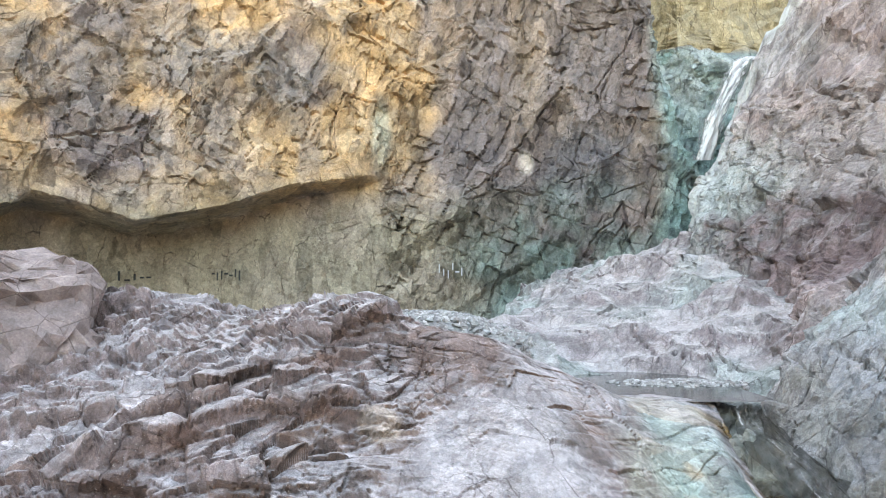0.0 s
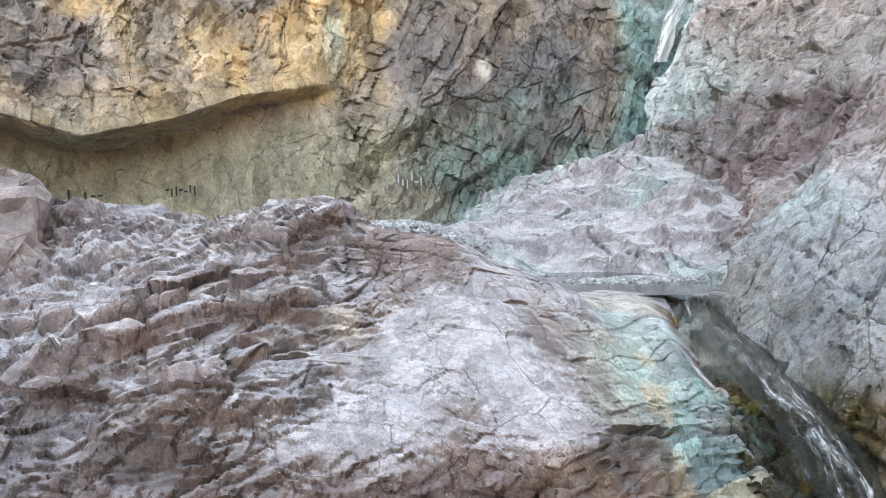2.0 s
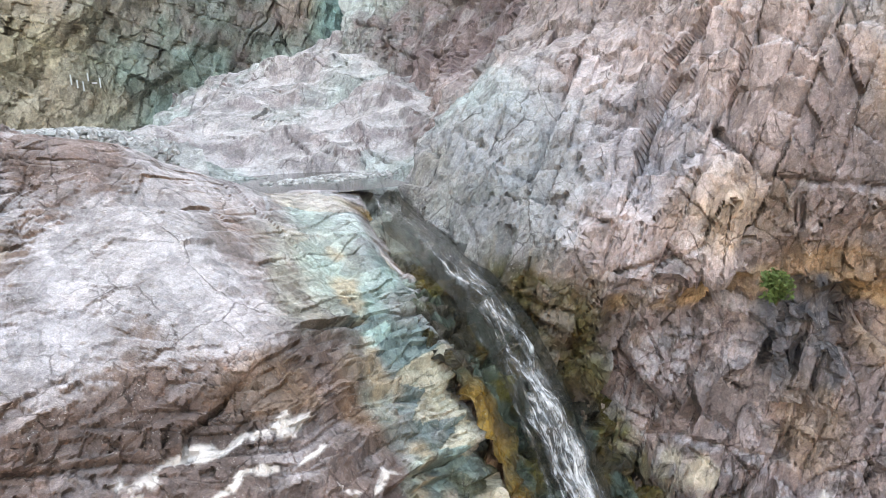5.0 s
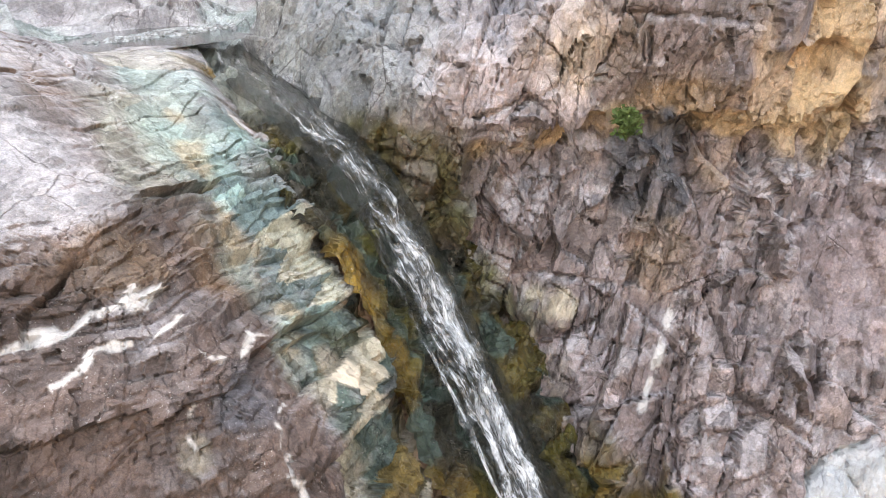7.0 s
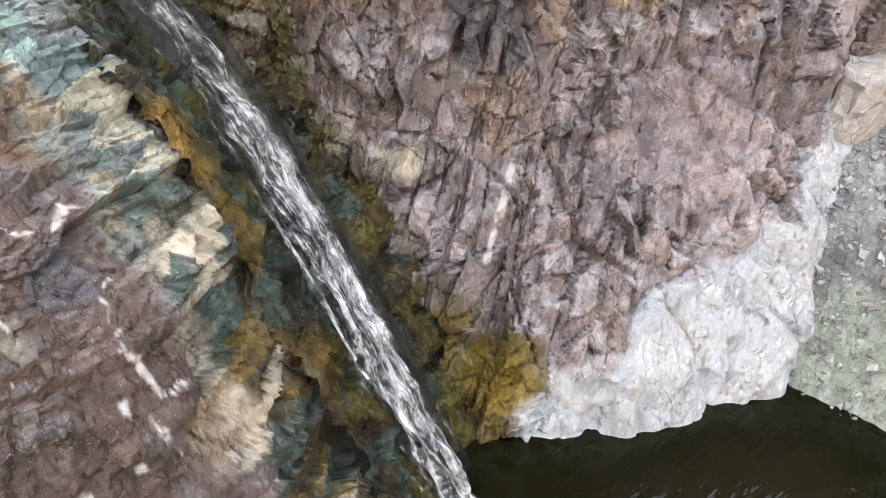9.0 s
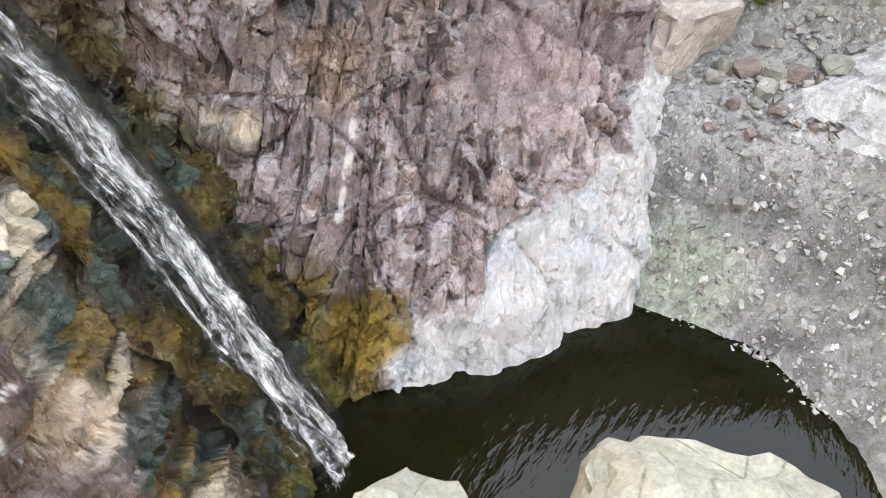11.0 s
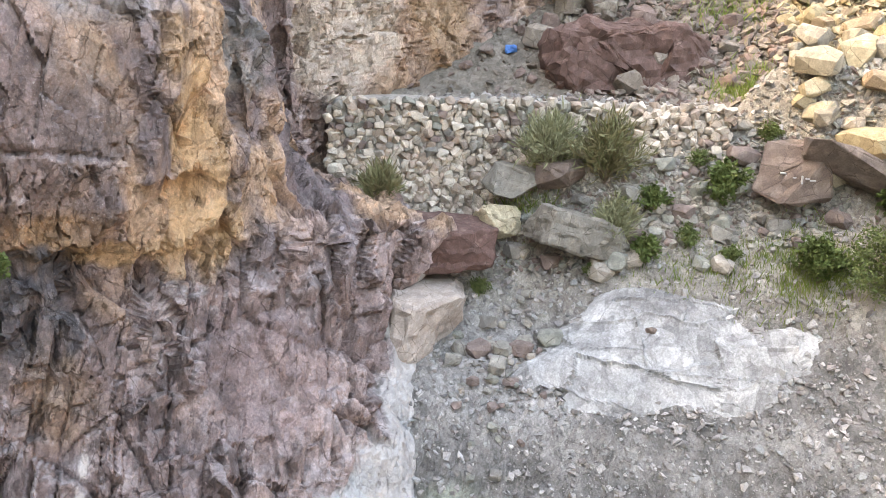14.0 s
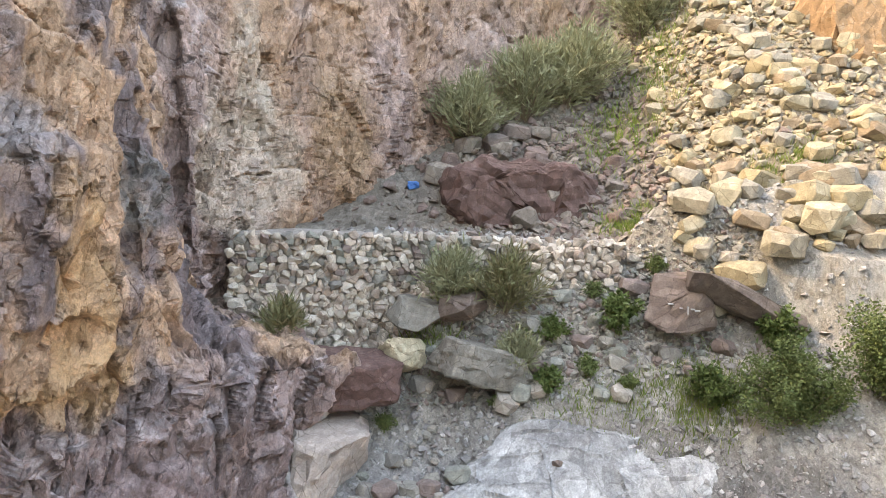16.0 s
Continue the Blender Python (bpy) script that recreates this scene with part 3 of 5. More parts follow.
bumps = [((7.0, 7.1, 5.1), 0.95, 0.75, 0.28), ((8.45, 6.0, 3.3), 0.42, 0.75, 0.3), ((9.6, 5.2, 2.6), 0.35, 0.9, 0.22), ((11.95, 4.7, 6.6), 0.42, 1.1, 0.22), ((10.3, 5.2, 6.2), 0.9, 1.2, 0.35),
         ((12.4, 4.0, 3.4), 0.5, 0.6, 0.35), ((14.7, 2.6, 2.9), 0.9, 0.6, 0.25), ((11.2, 4.1, 1.6), 0.5, 1.0, 0.15)]
for (x, y, zc), wide, high, depth in bumps:
    side = np.hypot(base[:, :, 0] - x, base[:, :, 1] - y) + 0.15 * (base[:, :, 2] - zc)
    w = (1 - step(wide * 0.85, wide * 1.1, side)) * (1 - step(high * 0.88, high * 1.06, np.abs(base[:, :, 2] - zc)))
    base[:, :, :2] += (out[:, None, :] * (depth * w * (1 + 0.25 * (base[:, :, 2] - zc) / high))[:, :, None])
base = np.concatenate((base, top_edge), 1)
calm = np.concatenate((calm.reshape(len(u), -1), np.ones((len(u), 1))), 1).reshape(-1)
flat = base.reshape(-1, 3)
calm = calm * (1 - 0.72 * blob(flat, (10.7, 3.9, 1.9), (1.25, 1.3, 1.1), 0.25)) * (1 - 0.5 * step(8.0, 9.5, flat[:, 1]))
p3, nn, ids, joints = fractured(base, (1.3, 0.6, 0.42, 0.16), (0.26, 0.42, 0.11, 0.04), 101, (1.0, 1.45, 0.8), axes=((0.75, -0.5, -0.37), (0.25, 0.1, 0.95)), calm=calm, crease=0.04, crack=0.32, warp=0.05, tilt=1.3, kinds="jcjj",
                                strata=(((0.6, -0.45, 0.66), 0.9, 0.14, step(8.5, 10.5, base[:, :, 1]).reshape(-1)),))
p = p3.reshape(-1, 3)
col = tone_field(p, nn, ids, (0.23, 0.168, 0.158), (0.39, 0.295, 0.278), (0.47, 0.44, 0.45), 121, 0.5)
near_pond = np.clip(blob(p, (4.6, 9.6, 6.2), (2.2, 3.5, 1.8), 0.3), 0, 1)
col = mix(col, (0.3, 0.315, 0.325), near_pond * 0.85)
upper = step(8.5, 11, p[:, 1])
col = mix(col, np.array((0.3, 0.275, 0.27)) * (0.7 + 0.6 * ids[1])[:, None], upper * np.clip(0.4 + 0.9 * fbm(p, 2.2, 4, 127), 0, 0.85))
col = mix(col, (0.42, 0.5, 0.48), upper * np.clip(blob(p, (6.8, 17.5, 9.3), (1.3, 4, 1.6)) * 0.6, 0, 0.7))
col = mix(col, (0.56, 0.58, 0.57), upper * np.clip(along(p, [(5.4, 18.3, 8.0), (6.4, 18.9, 9.6), (7.2, 19.1, 11), (8.2, 19.0, 12.5), (9.0, 18.6, 14), (10, 19, 16)], 0.8) * (0.75 + fbm(p, 0.9, 3, 129)), 0, 0.85))
col = tint(col, p, [((0.15, 0.098, 0.098), (7.3, 14.6, 8.3), (2.0, 3.4, 1.1), 0.3, 0.9), ((0.3, 0.25, 0.23), (8.8, 15.0, 10.4), (2.0, 3.0, 1.3), 0.5, 0.7), ((0.26, 0.2, 0.19), (8.0, 9.6, 8.4), (1.6, 2.0, 1.0), 0.5, 0.7),
                    ((0.33, 0.4, 0.39), (5.4, 11.0, 6.9), (0.9, 2.6, 0.5), 0.5, 0.7), ((0.27, 0.255, 0.275), (6.9, 7.4, 6.0), (1.0, 0.9, 0.8), 0.4, 0.8), ((0.24, 0.245, 0.255), (5.5, 8.6, 5.8), (1.1, 1.3, 1.2), 0.5, 0.7)], 151)
tall = p * np.array((1, 1, 0.22))
high = (1 - upper) * step(3.2, 4.0, p[:, 2] + 0.4 * fbm(p, 1.0, 3, 131)) * step(8.0, 9.5, p[:, 0]) * (1 - step(14.5, 15.5, p[:, 0]))
streak = fbm(tall, 0.8, 4, 147)
col = mix(col, np.array((0.47, 0.31, 0.21)) * (0.75 + 0.45 * ids[1])[:, None], high * np.clip(0.6 + 1.3 * streak, 0, 0.9))
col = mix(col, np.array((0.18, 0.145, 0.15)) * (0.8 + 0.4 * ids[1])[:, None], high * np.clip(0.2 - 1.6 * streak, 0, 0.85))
col = mix(col, (0.38, 0.245, 0.165), step(15.5, 17, p[:, 0]) * np.clip(0.55 + 0.5 * fbm(tall, 1.2, 3, 139), 0, 0.85))
col = mix(col, ORANGE, np.clip(along(p, [(6.3, 7.3, 4.2), (7.2, 6.9, 4.2), (8.0, 6.2, 4.3), (8.6, 5.7, 4.3), (10, 5.2, 3.9)], 0.2) * (0.75 + fbm(p, 0.5, 3, 135)), 0, 0.85))
col = tint(col, p, [((0.48, 0.41, 0.35), (16.9, 5.0, 7.2), (1.3, 1.6, 1.7), 0.25, 0.85), ((0.5, 0.44, 0.38), (17.1, 4.9, 9.4), (0.45, 1.2, 1.6), 0.3, 0.7), ((0.36, 0.25, 0.16), (19.0, 3.0, 8.4), (0.8, 1.2, 1.6), 0.4, 0.6),
                    ((0.46, 0.31, 0.19), (7.3, 6.2, 5.2), (0.6, 0.7, 0.5), 0.8, 0.6), ((0.54, 0.345, 0.2), (10.1, 4.6, 5.3), (0.5, 0.9, 1.2), 0.2, 0.9), ((0.64, 0.42, 0.245), (10.5, 4.9, 4.1), (0.9, 0.9, 0.6), 0.3, 0.9),
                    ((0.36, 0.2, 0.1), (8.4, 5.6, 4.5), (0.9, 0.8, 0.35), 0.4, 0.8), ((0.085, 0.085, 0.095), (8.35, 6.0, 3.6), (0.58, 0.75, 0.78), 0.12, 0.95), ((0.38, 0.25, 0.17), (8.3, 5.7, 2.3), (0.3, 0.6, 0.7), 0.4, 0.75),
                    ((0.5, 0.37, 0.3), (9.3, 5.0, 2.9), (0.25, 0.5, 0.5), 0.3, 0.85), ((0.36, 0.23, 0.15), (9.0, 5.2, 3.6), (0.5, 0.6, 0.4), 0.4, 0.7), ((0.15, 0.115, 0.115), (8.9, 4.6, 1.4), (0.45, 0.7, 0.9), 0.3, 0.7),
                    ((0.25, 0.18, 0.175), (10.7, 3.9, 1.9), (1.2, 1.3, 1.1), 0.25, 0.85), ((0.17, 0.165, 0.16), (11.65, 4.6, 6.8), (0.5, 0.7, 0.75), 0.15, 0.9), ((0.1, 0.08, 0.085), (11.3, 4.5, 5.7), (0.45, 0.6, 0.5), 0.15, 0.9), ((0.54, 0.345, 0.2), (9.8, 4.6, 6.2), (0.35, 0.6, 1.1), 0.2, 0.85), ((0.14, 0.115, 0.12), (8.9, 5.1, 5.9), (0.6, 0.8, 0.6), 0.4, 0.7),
                    ((0.36, 0.27, 0.25), (12.2, 3.9, 3.8), (0.5, 0.7, 0.5), 0.3, 0.75), ((0.19, 0.155, 0.155), (11.4, 4.6, 3.6), (0.35, 0.5, 1.0), 0.3, 0.8), ((0.26, 0.19, 0.18), (12.9, 3.0, 2.0), (0.9, 0.9, 0.9), 0.4, 0.75),
                    ((0.24, 0.2, 0.2), (7.6, 6.7, 2.9), (0.7, 0.7, 0.6), 0.5, 0.5), ((0.32, 0.3, 0.31), (9.2, 5.2, 7.5), (0.9, 1.0, 0.45), 0.3, 0.8)], 153)
col = mix(col, CHALK, np.clip(along(p, [(7.95, 5.25, 1.75), (7.65, 5.2, 1.15), (7.3, 5.16, 0.5)], 0.045, (0.72, 0.55, -0.45)) * step(-0.35, 0.05, fbm(p, 0.25, 3, 149)), 0, 0.9))
col = mix(col, (0.6, 0.5, 0.38), np.clip(blob(p, (7.1, 6.6, 1.4), (0.4, 0.9, 0.6), 0.2) * (0.6 + fbm(p, 0.4, 3, 137)), 0, 0.85))
white_line = 0.25 + 0.22 * (p[:, 0] - 10.5) - 0.4 * np.maximum(0, 9.0 - p[:, 0]) + 0.55 * np.maximum(0, p[:, 0] - 11.6) + 0.25 * fbm(p, 1.0, 3, 141)
white = (1 - step(white_line - 0.1, white_line + 0.1, p[:, 2])) * step(0.7, 1.1, 0.6 * p[:, 0] - 0.8 * p[:, 1] - 0.3 * (p[:, 2] + 1) + 0.25 * fbm(p, 0.6, 3, 143)) * (1 - step(15.2, 15.8, p[:, 0]))
chalky = mix(np.tile(np.array((0.56, 0.54, 0.525)), (len(p), 1)), (0.52, 0.53, 0.535), step(-0.2, 0.4, fbm(p, 0.9, 3, 155)))
chalky = chalky * (0.94 + 0.1 * ids[1] + 0.1 * fbm(p * np.array((0.3, 0.3, 2.0)), 0.5, 3, 157))[:, None]
col = col + (chalky - col) * white[:, None]
wet = along(p, [(x + 0.25, y + 0.1, z) for x, y, z in STREAM], 0.85) * (1 - 0.6 * step(4.3, 5.0, p[:, 2]))
wet = np.maximum(wet, along(p, [(5.2, 8.0, 4.3), (5.8, 7.4, 3.3), (6.3, 7.1, 2.2), (6.5, 6.7, 1.4), (6.55, 6.0, 0.5), (6.5, 5.2, -0.5), (6.5, 4.6, -1.3)], 0.42))
wet = np.maximum(wet, blob(p, (6.7, 4.8, -1.1), (0.9, 1.3, 1.1), 0.2)) * (1 - white)
low = 1 - step(-1.2, 0.6, p[:, 2] + 0.4 * fbm(p, 0.5, 3, 159))
soaked = mix(np.tile(np.array((0.085, 0.075, 0.025)), (len(p), 1)), (0.035, 0.027, 0.016), np.clip(0.4 + 1.5 * fbm(p, 0.35, 4, 161), 0, 0.9))
soaked = mix(soaked, (0.19, 0.115, 0.02), np.clip((0.25 + 0.6 * low) * step(0.5, 0.62, ids[1]) + 0.5 * low, 0, 0.85))
col = col + (soaked - col) * (wet * np.clip(0.85 + 0.4 * fbm(p, 0.5, 3, 37), 0, 0.95))[:, None]
col = tint(col, p, [((0.32, 0.2, 0.035), (6.95, 4.55, -1.1), (0.45, 0.6, 0.5), 0.2, 0.85), ((0.2, 0.19, 0.06), (6.2, 7.0, 2.3), (0.4, 0.5, 0.4), 0.4, 0.7)], 163)
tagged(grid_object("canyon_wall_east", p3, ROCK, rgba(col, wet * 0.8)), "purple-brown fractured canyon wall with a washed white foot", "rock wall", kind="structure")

# ---- stream bed ----
bed = []
for k, (x, y, zz) in enumerate([(3.6, 12.0, 5.25), (4.05, 10.4, 5.3)] + STREAM):
    d = 0.1 if k < 3 else 0.3
    bed.append([(x - 1.15, y - 0.65, zz + (-0.5 if k < 4 else 0.1)), (x - 0.7, y - 0.4, zz - (0.25 if k < 4 else 0.5 * d)), (x, y, zz - d), (x + 0.7, y + 0.4, zz - 0.1), (x + 1.6, y + 0.9, zz + (-0.25 if k < 3 else 0.25))])
base = loft(bed, 260, 90)
p3, nn, ids, joints = fractured(base, (0.7, 0.35, 0.25), (0.12, 0.1, 0.06), 201, (1, 1, 1.6), crease=0.04, warp=0.05, tilt=1.5,
                                strata=(((0.3, -0.6, -0.75), 0.55, 0.14, 1.0),))
p = p3.reshape(-1, 3)
col = mix(tone_field(p, nn, ids, MOSS, (0.09, 0.06, 0.018), MOSS, 221, 0.3), (0.022, 0.02, 0.014), np.clip(0.6 + 1.2 * fbm(p, 0.5, 3, 223), 0, 0.95))
col = mix(col, (0.05, 0.08, 0.065), step(0.25, 0.2, ids[1]) * 0.8)
col = tint(col, p, [((0.26, 0.14, 0.025), (3.95, 6.7, 3.1), (0.35, 0.45, 0.55), 0.4, 0.8), ((0.2, 0.11, 0.02), (4.0, 6.1, 2.2), (0.4, 0.5, 0.4), 0.4, 0.7), ((0.5, 0.42, 0.28), (3.75, 6.0, 2.0), (0.2, 0.3, 0.3), 0.3, 0.7),
                    ((0.16, 0.09, 0.02), (4.3, 5.2, 0.6), (0.5, 0.6, 0.6), 0.4, 0.7), ((0.3, 0.37, 0.33), (3.5, 7.9, 4.8), (0.35, 0.7, 0.4), 0.3, 0.8)], 227)
col = mix(col, (0.42, 0.44, 0.41), step(8.5, 9.3, p[:, 1]) * np.clip(0.7 + 0.5 * fbm(p, 0.6, 3, 225), 0, 0.95))
tagged(grid_object("stream_bed", p3, ROCK, rgba(col, 0.9)), "wet ochre and mossy rock bed of the stream", "rock", kind="structure")

# ---- pale slab between the ponds ----
slab_net = [
    [(0.2, 12.0, 4.4), (0.4, 14.5, 5.4), (0.8, 18.0, 6.1), (1.8, 22.0, 6.5), (2.5, 27, 6.8)],
    [(1.2, 11.5, 5.0), (1.2, 14.5, 5.9), (1.8, 18.0, 6.8), (2.8, 22.0, 7.2), (3.5, 27, 7.5)],
    [(2.6, 12.0, 4.9), (2.7, 13.6, 5.55), (3.6, 17.0, 7.1), (4.6, 20.0, 8.0), (6.5, 27, 8.2)],
    [(4.4, 11.5, 5.0), (4.6, 12.8, 5.6), (5.6, 16.0, 7.2), (6.2, 19.0, 8.4), (9, 27, 8.6)],
    [(6.5, 10.5, 5.3), (7.0, 12.0, 6.2), (7.5, 15.5, 7.6), (8.0, 19.0, 9.0), (12, 27, 10)],
]
base = loft(slab_net, 260, 260)
base = base[:, ::-1]
p3, nn, ids, joints = fractured(base[:, ::-1], (1.1, 0.45), (0.42, 0.16), 301, (3.2, 1.0, 0.55), (0, 14, -14), kinds="cc", crack=0.25, crease=0.1, tilt=1.5,
                                strata=(((0.1, -0.5, 0.85), 0.6, 0.1, 1.0),))
p = p3.reshape(-1, 3)
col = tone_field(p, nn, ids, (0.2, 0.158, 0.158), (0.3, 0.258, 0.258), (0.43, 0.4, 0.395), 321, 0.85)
col = mix(col, (0.28, 0.38, 0.35), np.clip(0.05 + fbm(p, 2.0, 3, 331), 0, 0.45))
tagged(grid_object("slab", p3, WORN, rgba(col, 0)), "pale pinkish-grey rock slab below the upper waterfall", "rock", kind="structure")

# ---- gravel bank between mound and cliff ----
A, B = np.meshgrid(np.linspace(-16, 2.0, 150), np.linspace(11.0, 24, 90), indexing="ij")
p3 = np.stack((A, B, 6.55 - 0.35 * step(0.0, 2.0, A) - 1.2 * step(13.0, 11.0, B)), 2)
p3[:, :, 2] += (0.08 * fbm(p3.reshape(-1, 3), 1.0, 3, 351) + 0.05 * value_noise(p3.reshape(-1, 3), 0.2, 355)).reshape(A.shape)
col = np.tile(np.array((0.36, 0.36, 0.35)), (A.size, 1)) * (0.8 + 0.4 * value_noise(p3.reshape(-1, 3), 0.16, 357))[:, None]
tagged(grid_object("gravel_bank", p3, GRAVEL, rgba(col, 0)), "grey gravel bank at the foot of the cliff", "gravel", kind="structure")

# ---- the far cliff with its overhang ----
cliff_line = np.array([(-40, -4), (-26, 6), (-17, 15), (-12.5, 20), (-8, 22.5), (-3, 23.5), (2, 23.5), (5.5, 22.6), (7.0, 22.2), (7.9, 24.0), (10.5, 24.5), (28, 31)], float)
u = np.concatenate((np.linspace(0, 3, 50), np.linspace(3, 9, 480)[1:], np.linspace(9, 11, 80)[1:]))
line = spline(cliff_line, u)
tang = np.gradient(line, axis=0)
tang /= np.linalg.norm(tang, axis=1, keepdims=True)
out = np.stack((tang[:, 1], -tang[:, 0]), 1)
z = np.concatenate((np.linspace(4, 8, 60), np.linspace(8, 11.8, 150)[1:], np.linspace(11.8, 19, 140)[1:], np.linspace(19, 34, 50)[1:]))
X, Z = np.broadcast_to(line[:, :1], (len(u), len(z))), np.broadcast_to(z[None], (len(u), len(z)))
roof = np.interp(X, [-16, -14, -12, -9.5, -7, -5, -2.6, -1.5], [5.4, 8.4, 10.0, 9.3, 9.9, 10.6, 11.0, 11.0])
deep = np.interp(X, [-14.5, -13, -9, -6, -3, -1.8], [0, 2.2, 3.4, 2.2, 1.0, 0.0])
shift = -deep * (1 - step(roof - 0.2, roof + 0.1, Z)) - 0.12 * np.maximum(0, Z - 14)
shift = shift + 0.5 * step(roof + 2.5, roof, Z) * (deep > 0) * np.minimum(1, deep)
shift = shift + np.interp(X, [2.5, 5, 7.3, 8], [0, 0.8, 0.9, 0]) * step(12.5, 11, Z) * step(5, 7.5, Z)
shift = shift - 4.5 * step(16.0, 16.5, Z) * step(6.8, 7.6, X) - 0.8 * step(12.0, 14.5, Z) * step(7.0, 7.8, X)
base = np.concatenate((line[:, None, :] + out[:, None, :] * shift[:, :, None], Z[:, :, None]), 2)
hush = 1 - 0.75 * ((1 - step(roof + 0.3, roof + 0.9, Z)) * step(0.0, 0.4, deep)).reshape(-1)
p3, nn, ids, joints = fractured(base, (2.4, 0.95, 0.4), (0.6, 0.42, 0.09), 401, (1.0, 1.0, 1.5), (0, 24, 0), calm=hush, crease=0.2, crack=0.2, tilt=1.4, kinds="ccj",
                                strata=(((-0.45, 0.0, 0.9), 2.3, 0.25, 1.0),))
cliff_skin = p3
p = p3.reshape(-1, 3)
col = tone_field(p, nn, ids, (0.2, 0.15, 0.14), (0.31, 0.235, 0.19), (0.4, 0.35, 0.3), 421, 0.5)
left = 1 - step(-1.2, 0.4, p[:, 0] + 0.6 * fbm(p, 1.2, 3, 429))
drip = fbm(p * np.array((1, 1, 0.3)), 1.5, 4, 447)
warm = np.clip(left * (0.45 + 0.9 * fbm(p, 2.4, 4, 431)), 0, 0.8) * step(9.5, 11.5, p[:, 2])
col = mix(col, (0.45, 0.3, 0.175), warm)
col = mix(col, (0.54, 0.33, 0.17), np.clip(warm * (0.4 + 1.2 * fbm(p, 1.1, 3, 433)), 0, 0.8))
col = mix(col, (0.155, 0.122, 0.118), np.clip((1 - left) * (0.75 + 0.6 * drip), 0, 0.9))
col = mix(col, (0.3, 0.21, 0.15), np.clip((1 - left) * (0.9 * fbm(p * np.array((1, 1, 0.25)), 1.0, 4, 435) - 0.1), 0, 0.6) * step(11, 13, p[:, 2]))
col = col * (1 + 0.3 * fbm(p * np.array((1, 1, 0.3)), 0.9, 4, 437))[:, None]
band = np.exp(-((Z - roof - 0.1) / 0.75) ** 2) * step(0.05, 0.5, deep)
col = mix(col, (0.5, 0.31, 0.15), np.clip(band.reshape(-1) * (0.55 + 0.6 * fbm(p, 0.9, 3, 445)), 0, 0.8))
col = mix(col, (0.2, 0.165, 0.155), np.clip(1.5 * drip - 0.2, 0, 0.5) * step(9.5, 11.5, p[:, 2]))
col = tint(col, p, [((0.5, 0.34, 0.2), (-2.6, 24.0, 12.4), (1.5, 2.0, 1.0), 0.3, 0.85), ((0.48, 0.3, 0.16), (-1.4, 23.3, 14.3), (0.9, 2.0, 0.8), 0.3, 0.8), ((0.19, 0.165, 0.15), (-5.3, 23.0, 14.2), (1.0, 2.0, 1.6), 0.4, 0.75),
                    ((0.21, 0.18, 0.17), (-12.3, 20.5, 14.0), (2.2, 3.0, 1.3), 0.4, 0.75), ((0.21, 0.18, 0.165), (-8.0, 22.1, 15.2), (1.6, 2.0, 1.2), 0.4, 0.7), ((0.34, 0.36, 0.3), (-2.1, 24.4, 12.5), (0.3, 1.5, 1.3), 0.4, 0.7),
                    ((0.6, 0.52, 0.46), (2.8, 23.6, 11.6), (0.25, 1.0, 0.4), 0.3, 0.9), ((0.14, 0.13, 0.135), (4.6, 22.7, 11.2), (1.4, 1.5, 1.5), 0.3, 0.8)], 449)
foot = (1 - step(9.2, 11.2, p[:, 2] - 0.02 * p[:, 0]))
col = mix(col, (0.33, 0.28, 0.2), np.clip(foot * (0.75 + 0.3 * fbm(p, 1.5, 3, 437)), 0, 0.9) * (1 - step(0, 3, p[:, 0])))
col = mix(col, (0.17, 0.25, 0.22), np.clip(foot * step(-1, 3, p[:, 0]) * (0.5 + 0.6 * fbm(p, 1.2, 3, 439)), 0, 0.8))
col = mix(col, (0.2, 0.33, 0.31), np.clip(step(6.4, 7.4, p[:, 0]) * (1 - step(15.8, 16.3, p[:, 2])) * (0.8 + 0.3 * fbm(p, 1.2, 3, 441)), 0, 0.9))
col = mix(col, (0.4, 0.44, 0.42), step(6.8, 7.8, p[:, 0]) * step(12.0, 14.0, p[:, 2]) * (1 - step(15.8, 16.2, p[:, 2])) * np.clip(0.6 + fbm(p, 0.8, 3, 443), 0, 0.8))
# yellow sunlight on the cliff top is put into the colour here
col = mix(col, (0.42, 0.33, 0.19), step(7.0, 7.8, p[:, 0]) * step(16.0, 16.4, p[:, 2]) * 0.8)
tagged(grid_object("canyon_wall_north", p3, CLIFF, rgba(col, 0)), "tall ochre and grey cliff with a shallow cave overhang", "cliff", kind="structure")

